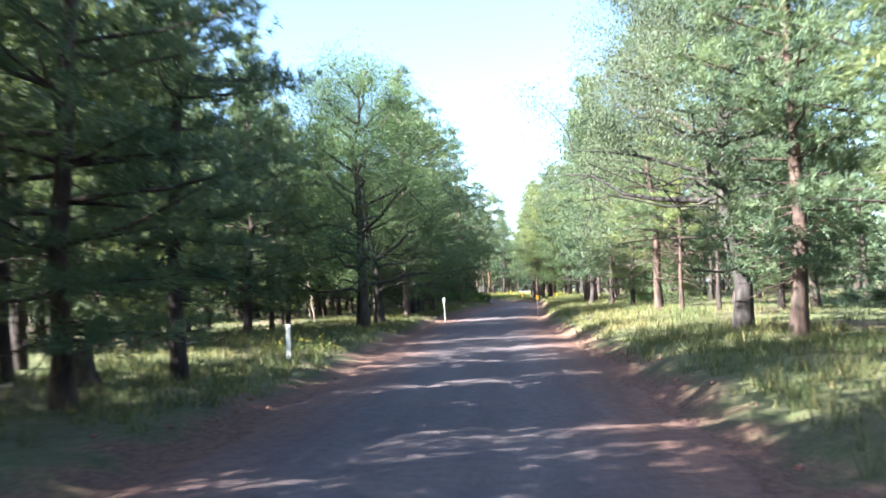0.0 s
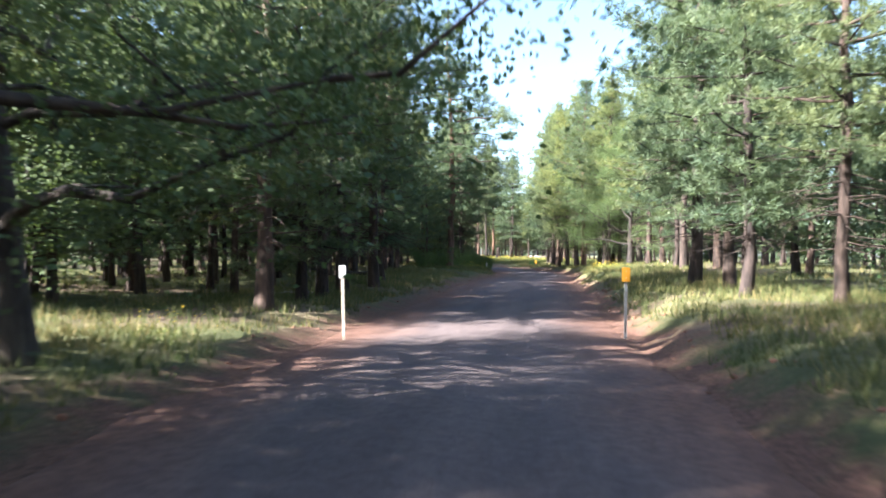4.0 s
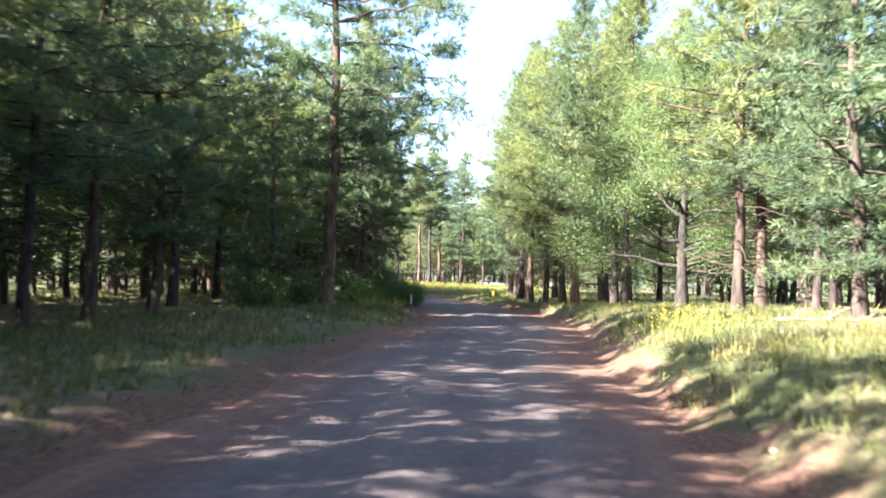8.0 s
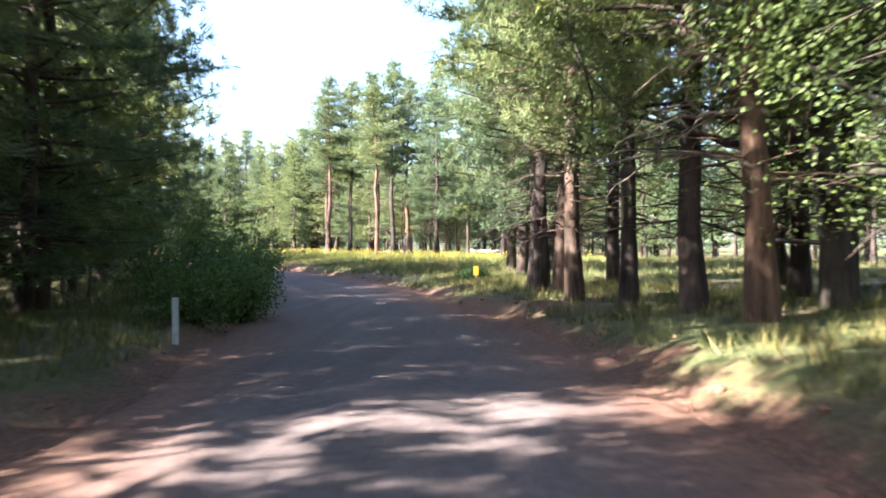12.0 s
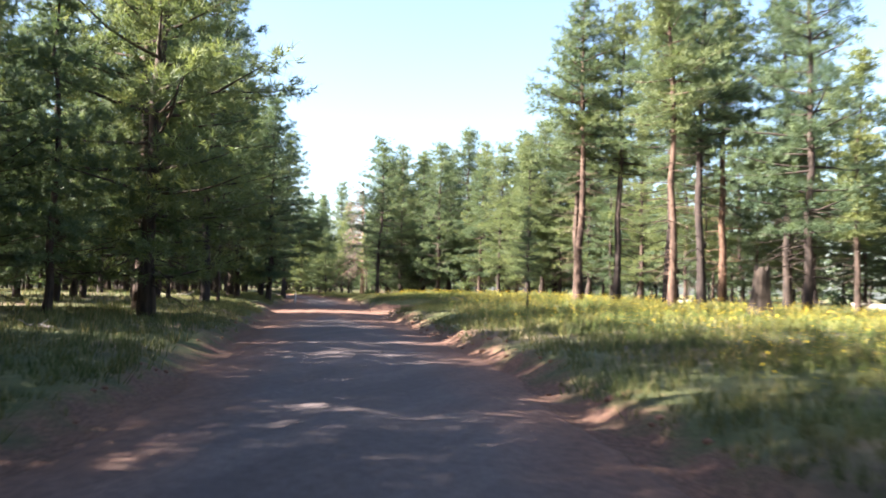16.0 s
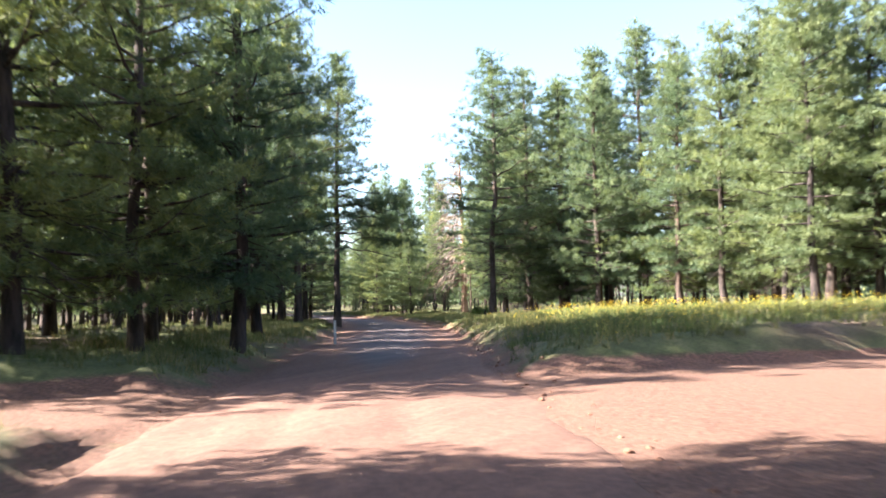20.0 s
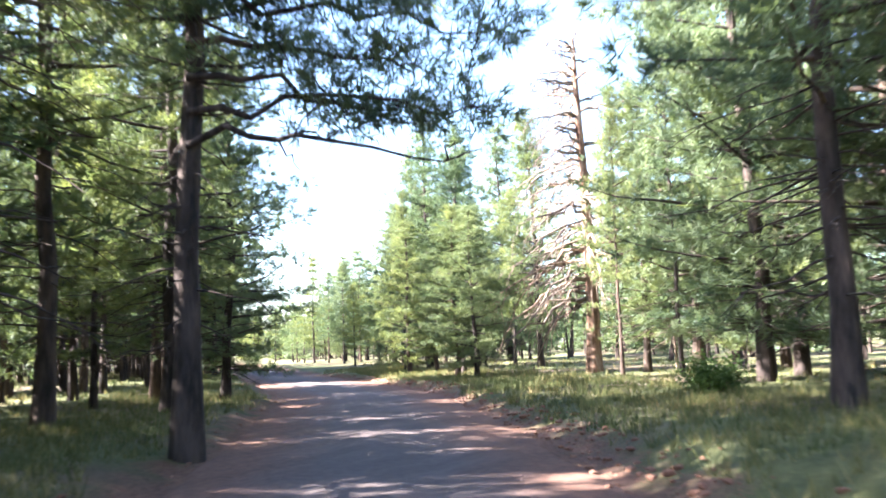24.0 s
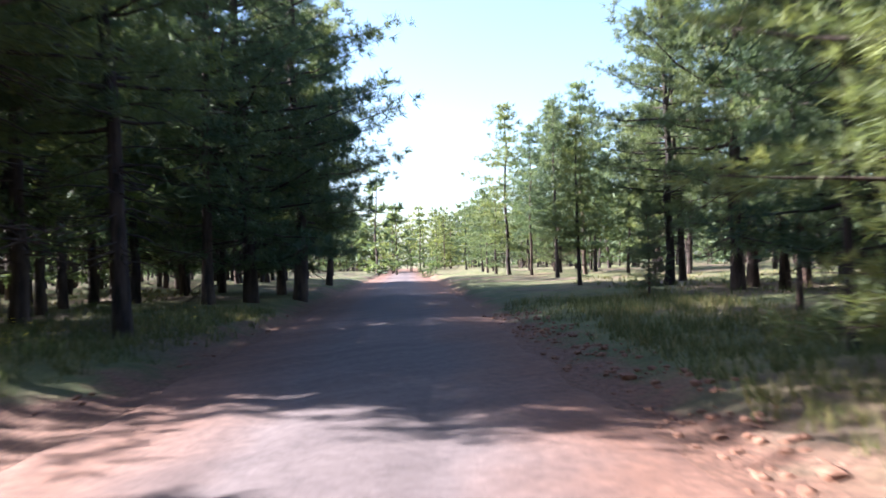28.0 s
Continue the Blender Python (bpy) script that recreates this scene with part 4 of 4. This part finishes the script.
# ---- stumps, logs ----
def stump(x, y, tall, wide, label, seed, lean=0.05):
    rng = np.random.default_rng(seed)
    u = np.linspace(0, 1, 9)
    p = np.stack([lean * u * tall, 0.3 * lean * u * tall, u * tall - 0.15 * (u == 0)], 1)
    v, q = tube(p, wide * (0.62 + 0.38 * np.exp(-u * 5)) * (1 - 0.35 * u), 12)
    a = np.arctan2(v[:, 1], v[:, 0])
    v[:, :2] *= (1 + 0.14 * np.sin(a * 5 + seed) * np.exp(-v[:, 2:3].ravel() * 2) + 0.05 * np.sin(a * 9))[:, None]
    v[-12:, 2] += rng.uniform(-0.3, 0.25, 12) * min(1, tall)
    bm = bmesh.new()
    vs = [bm.verts.new(c) for c in v]
    for f in q:
        bm.faces.new([vs[k] for k in f])
    mid = bm.verts.new(v[-12:].mean(0) - np.array([0, 0, 0.15 * tall]))
    for k in range(12):
        bm.faces.new((vs[len(v) - 12 + k], vs[len(v) - 12 + (k + 1) % 12], mid))
    me = bpy.data.meshes.new("stump")
    bm.to_mesh(me)
    bm.free()
    me.materials.append(CHARRED)
    ob = tagged(new("stump", me), label, "stump", "stumps")
    ob.location = (x, y, ground_z(x, y) - 0.02)


CHARRED = bark_material("weathered_stump_wood", (0.02, 0.017, 0.015), (0.05, 0.042, 0.036), (0.11, 0.09, 0.075))
stump(-12.3, 181.6, 1.9, 0.62, "tall broken dark stump standing in the meadow", 3)
stump(-8.2, 25.3, 0.62, 0.42, "low charred round stump among the grass", 5)
stump(-54.0, 238.4, 0.45, 0.12, "thin cut stub of a young tree", 7)


def fallen_log(x, y, length, radius, turn, label, mat):
    rng = np.random.default_rng(int(length * 10))
    u = np.linspace(-0.5, 0.5, 8)
    p = np.stack([u * length, 0.06 * np.sin(u * 6), 0 * u + radius * 0.8], 1)
    pieces = [tube(p, radius * (1.0 - 0.35 * (u + 0.5)), 9)]
    for _ in range(4):
        k = int(rng.integers(1, 7))
        pieces.append(tube(crooked(rng, p[k], unit(rng.normal(0, 1, 3) + np.array([0, 0, 0.8])), 0.5, 0, 4, 0.2), np.linspace(0.04, 0.01, 4), 5))
    ob = thing("fallen_log", [("trunk", poly_mesh("trunk", *joined(pieces), mat, True))], label, "log", "logs")
    ob.matrix_basis = Matrix.LocRotScale((x, y, ground_z(x, y)), Euler((0, 0, turn)), None)


def fallen_branch(x, y, length, turn, seed):
    """A dead branch on the ground, with a few side twigs."""
    rng = np.random.default_rng(seed)
    p = crooked(rng, np.array([-length / 2, 0, 0.05]), np.array([1.0, 0, 0]), length, 0, 7, 0.35)
    p[:, 2] = np.abs(p[:, 2] - 0.05) * 0.4 + 0.04
    pieces = [tube(p, np.linspace(0.04, 0.01, 7), 6)]
    for k in (2, 3, 4, 5):
        way = unit(np.array([0.6, rng.choice((-1, 1)) * 0.7, rng.uniform(0.0, 0.5)]))
        pieces.append(tube(crooked(rng, p[k], way, length * rng.uniform(0.15, 0.35), 0, 4, 0.3), np.linspace(0.017, 0.005, 4), 4))
    ob = thing("fallen_branch", [("stick", poly_mesh("stick", *joined(pieces), PALE_WOOD, True))], "bare grey dead branch lying on the forest floor", "branch", "dead branches")
    ob.matrix_basis = Matrix.LocRotScale((x, y, ground_z(x, y)), Euler((0, 0, turn)), None)


PALE_WOOD = bark_material("bleached_wood", (0.3, 0.27, 0.24), (0.5, 0.46, 0.42), (0.66, 0.62, 0.58))
fallen_log(-4.2, 197.5, 4.2, 0.24, 0.35, "bleached fallen log lying in the meadow grass", PALE_WOOD)
fallen_log(-2.6, 198.6, 3.4, 0.2, 0.1, "bleached fallen log lying in the meadow grass", PALE_WOOD)
fallen_log(-6.4, 198.4, 3.0, 0.22, -0.2, "bleached fallen log lying in the meadow grass", PALE_WOOD)
fallen_log(-17.2, 206.0, 2.6, 0.16, 2.3, "pale leaning log at the edge of the trees", PALE_WOOD)
fallen_log(-13.2, 87.5, 2.4, 0.14, 0.4, "dark fallen log on the forest floor", BARK)

for i, (k, d) in enumerate(((168, -7.2), (186, -8.4), (203, 7.5), (219, -6.8), (233, -9.0), (247, 8.2), (262, -6.6), (318, -6.9), (331, -8.0), (343, -7.0), (352, -8.8), (396, -6.2), (408, 7.3), (419, -7.5), (431, 8.0))):
    fallen_branch(*(LINE[k] + RIGHT[k] * d), 1.2 + 0.17 * (i % 6), i * 1.3, 500 + i)


# ---- road markers ----
WHITE_PLASTIC = plain("white_marker_plastic", (0.64, 0.64, 0.62), 0.45)
WHITE_PAINT = plain("white_reflective_sheet", (0.6, 0.61, 0.59), 0.35)
YELLOW = plain("yellow_reflective_sheet", (0.52, 0.25, 0.02), 0.4, 0, 6.0, (0.85, 0.8, 0.7))
STEEL = plain("grey_steel_post", (0.36, 0.36, 0.36), 0.5, 0.7)
PALE_POST = plain("weathered_wooden_post", (0.62, 0.52, 0.42), 0.8, 0, 14.0)


def rounded_box(w, d, h, z0, bevel):
    bm = bmesh.new()
    bmesh.ops.create_cube(bm, size=1.0)
    bmesh.ops.scale(bm, vec=(w, d, h), verts=bm.verts)
    bmesh.ops.translate(bm, vec=(0, 0, z0 + h / 2), verts=bm.verts)
    bmesh.ops.bevel(bm, geom=bm.edges[:], offset=bevel, segments=2, affect="EDGES")
    return bm


def part(name, bm, mat, parent, label=""):
    me = bpy.data.meshes.new(name)
    bm.to_mesh(me)
    bm.free()
    me.materials.append(mat)
    ob = new(name, me)
    ob.parent = parent
    if label:
        ob["label"] = label
    return ob


def channel(w, d, h, z0):
    """A steel post with a U-shaped section."""
    bm = bmesh.new()
    t = 0.006
    ring = [(-w / 2, -d / 2), (-w / 2 + t, -d / 2), (-w / 2 + t, d / 2 - t), (w / 2 - t, d / 2 - t), (w / 2 - t, -d / 2), (w / 2, -d / 2), (w / 2, d / 2), (-w / 2, d / 2)]
    low = [bm.verts.new((x, y, z0)) for x, y in ring]
    top = [bm.verts.new((x, y, z0 + h)) for x, y in ring]
    for k in range(8):
        bm.faces.new((low[k], low[(k + 1) % 8], top[(k + 1) % 8], top[k]))
    bm.faces.new(top)
    return bm


def bolt(z):
    bm = bmesh.new()
    bmesh.ops.create_cone(bm, segments=8, radius1=0.009, radius2=0.007, depth=0.01, cap_ends=True)
    bmesh.ops.rotate(bm, matrix=Matrix.Rotation(radians(90), 3, "X"), verts=bm.verts)
    bmesh.ops.translate(bm, vec=(0, -0.045, z), verts=bm.verts)
    return bm


def marker(x, y, top, turn, sheet, post, label, plate=(0.15, 0.27), lean=0.0):
    """A marker post; with a plate where it has one."""
    tall = top - ground_z(x, y)
    ob = tagged(new("marker_post"), label, "road marker", "road markers")
    if plate:
        part("post", channel(0.05, 0.035, tall + 0.3, -0.3) if post is STEEL else rounded_box(0.055, 0.045, tall + 0.3, -0.3, 0.006), post, ob)
        bm = rounded_box(plate[0], 0.012, plate[1], tall - plate[1], 0.004)
        bmesh.ops.translate(bm, vec=(0, -0.034, 0), verts=bm.verts)
        for v in bm.verts:  # the thin sheet curls back a little at its sides
            v.co.y += 1.6 * v.co.x**2
        part("plate", bm, sheet, ob, "reflective plate with curled sides")
        part("bolt", bolt(tall - plate[1] * 0.25), STEEL, ob)
        part("bolt", bolt(tall - plate[1] * 0.75), STEEL, ob)
    else:
        bm = rounded_box(0.1, 0.016, tall + 0.3, -0.3, 0.005)
        for v in bm.verts:
            v.co.y += 3.0 * v.co.x**2
        part("blade", bm, sheet, ob)
        part("band", rounded_box(0.085, 0.02, 0.07, tall - 0.13, 0.002), WHITE_PAINT, ob)
    ob.matrix_basis = Matrix.LocRotScale((x, y, ground_z(x, y)), Euler((0, lean, turn)), None)


marker(-6.33, 30.6, 1.02, 0.1, WHITE_PLASTIC, None, "flexible white marker post among yellow flowers", None)
marker(-6.45, 59.3, 1.3, 0.15, WHITE_PAINT, PALE_POST, "pale wooden marker post with a white plate", (0.12, 0.23), lean=-0.03)
marker(-1.42, 60.95, 1.3, 0.05, YELLOW, STEEL, "thin steel marker post with a yellow plate")
marker(-9.3, 124.4, 0.75, 0.1, WHITE_PLASTIC, None, "short white marker post beside dark shrubs", None)
marker(-5.25, 141.5, 0.86, 0.15, YELLOW, STEEL, "low marker post with a yellow plate beside a shrub", (0.16, 0.3))
marker(-50.1, 214.6, 0.95 + ground_z(-50.1, 214.6), 0.4, WHITE_PLASTIC, None, "slim white marker post under a pine", None)


# ---- grass, flowers, clods ----
def grass_tufts(many, s0, s1, side0, side1, tall, blade_count, name, label, mat, keep=None, width=0.022, seed=1):
    """Tufts of grass strewn along one side of the road, in patches."""
    rng = np.random.default_rng(seed)
    s = rng.uniform(s0, s1, many)
    off = rng.uniform(side0, side1, many)
    k = np.clip(s.astype(int), 0, len(LINE) - 2)
    fr = (s - k)[:, None]
    xy = LINE[k] * (1 - fr) + LINE[k + 1] * fr + RIGHT[k] * off[:, None]
    thick = waves(xy[:, 0] * 2.6, xy[:, 1] * 2.6) + 0.6 * waves(xy[:, 0] * 7, xy[:, 1] * 7)
    ok = (thick > rng.uniform(-1.0, 0.25, many)) & (side_road(xy[:, 0], xy[:, 1]) < 0.2)
    ok &= np.abs(off) > 3.3 + 0.55 * waves(xy[:, 0] * 1.9, xy[:, 1] * 1.9) + 0.5 * rng.uniform(0, 1, many)
    if keep is not None:
        ok &= keep(s, off)
    xy, s, off = xy[ok], s[ok], off[ok]
    n = len(xy)
    z = height(s, off, xy[:, 0], xy[:, 1]) - 0.02
    root = np.c_[xy, z][:, None] + np.c_[rng.normal(0, 0.06, (n * blade_count, 2)), np.zeros(n * blade_count)].reshape(n, blade_count, 3)
    size = (tall * rng.uniform(0.5, 1.25, (n, 1, 1))) * rng.uniform(0.6, 1.2, (n, blade_count, 1))
    way = unit(np.concatenate([rng.normal(0, 0.38, (n, blade_count, 2)), np.ones((n, blade_count, 1))], 2))
    a = rng.uniform(0, 6.28, (n, blade_count))
    flat = np.stack([np.cos(a), np.sin(a), 0 * a], -1) * width * 0.5
    tri = np.stack([root - flat, root + flat, root + way * size], 2).reshape(-1, 3)
    me = poly_mesh(name, tri, np.arange(len(tri)).reshape(-1, 3), mat)
    return tagged(new(name, me), label, "grass", kind="stuff")


grass_tufts(34000, 150, 452, -8.5, -3.2, 0.26, 7, "verge_grass", "shaded green and straw grass on the verge", GRASS, seed=2)
grass_tufts(34000, 150, 452, 3.2, 8.5, 0.28, 7, "verge_grass", "tall green and straw grass on the sunny verge", GRASS, seed=3)
grass_tufts(15000, 150, 470, -24, -8.5, 0.24, 5, "forest_grass", "thin grass under the pines", GRASS, width=0.04, seed=4)
grass_tufts(12000, 150, 470, 8.5, 24, 0.26, 5, "forest_grass", "thin grass under the pines", GRASS, width=0.04, seed=5)
grass_tufts(16000, 285, 392, 5.0, 28, 0.34, 6, "meadow_grass", "yellow-green meadow grass", GRASS, width=0.03, seed=6)


def flowers(places, spread, many, name, label, seed):
    """Yellow flowers: a stalk with leaves and a small open head on each."""
    rng = np.random.default_rng(seed)
    c = np.array(places)[rng.integers(0, len(places), many)]
    xy = c + rng.normal(0, spread, (many, 2)) * rng.uniform(0.3, 1.0, (many, 1))
    s, off = along(xy)
    ok = (np.abs(off) > 3.7) & (side_road(xy[:, 0], xy[:, 1]) < 0.1) & (waves(xy[:, 0] * 1.6, xy[:, 1] * 1.6) > rng.uniform(-0.7, 0.4, many))
    xy, s, off = xy[ok], s[ok], off[ok]
    n = len(xy)
    root = np.c_[xy, height(s, off, xy[:, 0], xy[:, 1]) - 0.02]
    top = root + np.c_[rng.normal(0, 0.06, (n, 2)), rng.uniform(0.25, 0.6, n)]
    a = rng.uniform(0, 6.28, n)
    flat = np.stack([np.cos(a), np.sin(a), 0 * a], 1) * 0.008
    stalk = np.stack([root - flat, root + flat, top], 1)
    leaf_way = np.stack([np.cos(a + 1.5), np.sin(a + 1.5), 0.7 + 0 * a], 1) * 0.13
    mid = root * 0.5 + top * 0.5
    leaf = np.stack([mid - flat * 2, mid + flat * 2, mid + leaf_way], 1)
    green = np.concatenate([stalk, leaf]).reshape(-1, 3)
    heads = []
    tilt = rng.normal(0, 0.35, (n, 2))
    for j in range(6):
        b = a + j * 1.047
        u = np.stack([np.cos(b), np.sin(b), tilt[:, 0] * np.cos(b) + tilt[:, 1] * np.sin(b)], 1)
        w = np.stack([np.cos(b + 1.0), np.sin(b + 1.0), tilt[:, 0] * np.cos(b + 1.0) + tilt[:, 1] * np.sin(b + 1.0)], 1)
        r = rng.uniform(0.011, 0.021, (n, 1))
        heads.append(np.stack([top, top + u * r, top + w * r], 1))
    head = np.concatenate(heads).reshape(-1, 3)
    v = np.vstack([green, head])
    me = poly_mesh(name, v, np.arange(len(v)).reshape(-1, 3), STALKS)
    me.materials.append(PETALS)
    idx = np.zeros(len(v) // 3, np.int32)
    idx[len(green) // 3 :] = 1
    me.polygons.foreach_set("material_index", idx)
    return tagged(new(name, me), label, "flowers", kind="stuff")


MEADOW = [tuple(LINE[k] + RIGHT[k] * d) for k in range(306, 386, 4) for d in (7.5, 11, 15, 19)]
flowers(MEADOW, 2.6, 26000, "meadow_flowers", "yellow wildflowers covering the meadow", 11)
flowers([(-6.2, 31.6), (-8.0, 31.5), (-7.2, 33.5), (-9.0, 34.0), (-5.6, 33.4)], 1.1, 700, "verge_flowers", "yellow wildflowers round a white marker post", 12)
flowers([(-0.6, 96.4), (0.2, 98.0), (0.0, 94.8)], 1.0, 350, "verge_flowers", "yellow wildflowers on the grassy bank", 13)
flowers([(-9.4, 112.5), (-8.8, 115.0), (-8.6, 117.2), (-8.5, 56.5)], 0.9, 420, "verge_flowers", "yellow wildflowers beside the road", 14)
flowers([(-79.2, 264.2), (-77.9, 262.5), (-93.5, 267.0), (-91.0, 262.8), (-54.0, 231.0), (-52.4, 228.2)], 0.8, 420, "verge_flowers", "scattered yellow wildflowers in tall grass", 15)


SOIL = plain("red_soil_clod", (0.22, 0.115, 0.075), 0.95, 0, 6.0)


def clod_shape(seed):
    """One lumpy clod, about one metre across before it is scaled."""
    rng = np.random.default_rng(seed)
    bm = bmesh.new()
    bmesh.ops.create_icosphere(bm, subdivisions=1, radius=0.5)
    for v in bm.verts:
        v.co *= 1 + rng.uniform(-0.28, 0.22)
        v.co.z *= 0.65
    out = np.array([v.co[:] for v in bm.verts]), np.array([[v.index for v in f.verts] for f in bm.faces])
    bm.free()
    return out


def clods(many, s0, s1, side0, side1, low, high, name, label, seed):
    rng = np.random.default_rng(seed)
    shapes = [clod_shape(seed + i) for i in range(5)]
    pieces = []
    s = rng.uniform(s0, s1, many)
    off = side0 + (side1 - side0) * rng.beta(2, 2, many)
    k = np.clip(s.astype(int), 0, len(LINE) - 2)
    xy = LINE[k] * (1 - (s - k))[:, None] + LINE[k + 1] * (s - k)[:, None] + RIGHT[k] * off[:, None]
    z = height(s, off, xy[:, 0], xy[:, 1])
    size = low + (high - low) * rng.uniform(0, 1, many) ** 4
    a = rng.uniform(0, 6.28, many)
    for i in range(many):
        v, f = shapes[i % 5]
        ca, sa = math.cos(a[i]), math.sin(a[i])
        pieces.append((v @ np.array([[ca, sa, 0], [-sa, ca, 0], [0, 0, 1]]) * size[i] + (*xy[i], z[i] + 0.1 * size[i]), f))
    me = poly_mesh(name, *joined(pieces), SOIL)
    return tagged(new(name, me), label, "soil", kind="stuff")


clods(1500, 150, 452, 2.75, 3.8, 0.02, 0.14, "soil_clods", "crumbled red soil along the edge of the road", 41)
clods(900, 150, 452, -3.8, -2.75, 0.02, 0.12, "soil_clods", "crumbled red soil along the edge of the road", 51)
clods(2600, 385, 450, 2.6, 4.1, 0.02, 0.15, "soil_clods", "lumps of red soil on the graded berm", 61)

LUMPS = [clod_shape(80 + i) for i in range(4)]
LUMP_MESH = [poly_mesh("soil_lump", v, f, SOIL) for v, f in LUMPS]
rng = np.random.default_rng(23)
for k, d in ((302, 3.2), (309, 3.3), (318, 3.1), (327, 3.4), (334, 3.3), (390, 3.1), (394, 3.3), (398, 3.0), (403, 3.2), (409, 3.3), (414, 3.1), (418, 3.4), (423, 3.2), (427, 3.0), (431, 3.3), (436, 3.2), (262, 3.3), (268, 3.2)):
    ob = tagged(new("soil_lump", LUMP_MESH[k % 4]), "large lump of red soil on the road edge", "soil lump", "soil lumps")
    lx, ly = LINE[k] + RIGHT[k] * d
    w = rng.uniform(0.18, 0.34)
    ob.matrix_basis = Matrix.LocRotScale((lx, ly, ground_z(lx, ly) + 0.06 * w), Euler((0, 0, rng.uniform(0, 6.28))), (w, w * 0.8, w * 0.8))
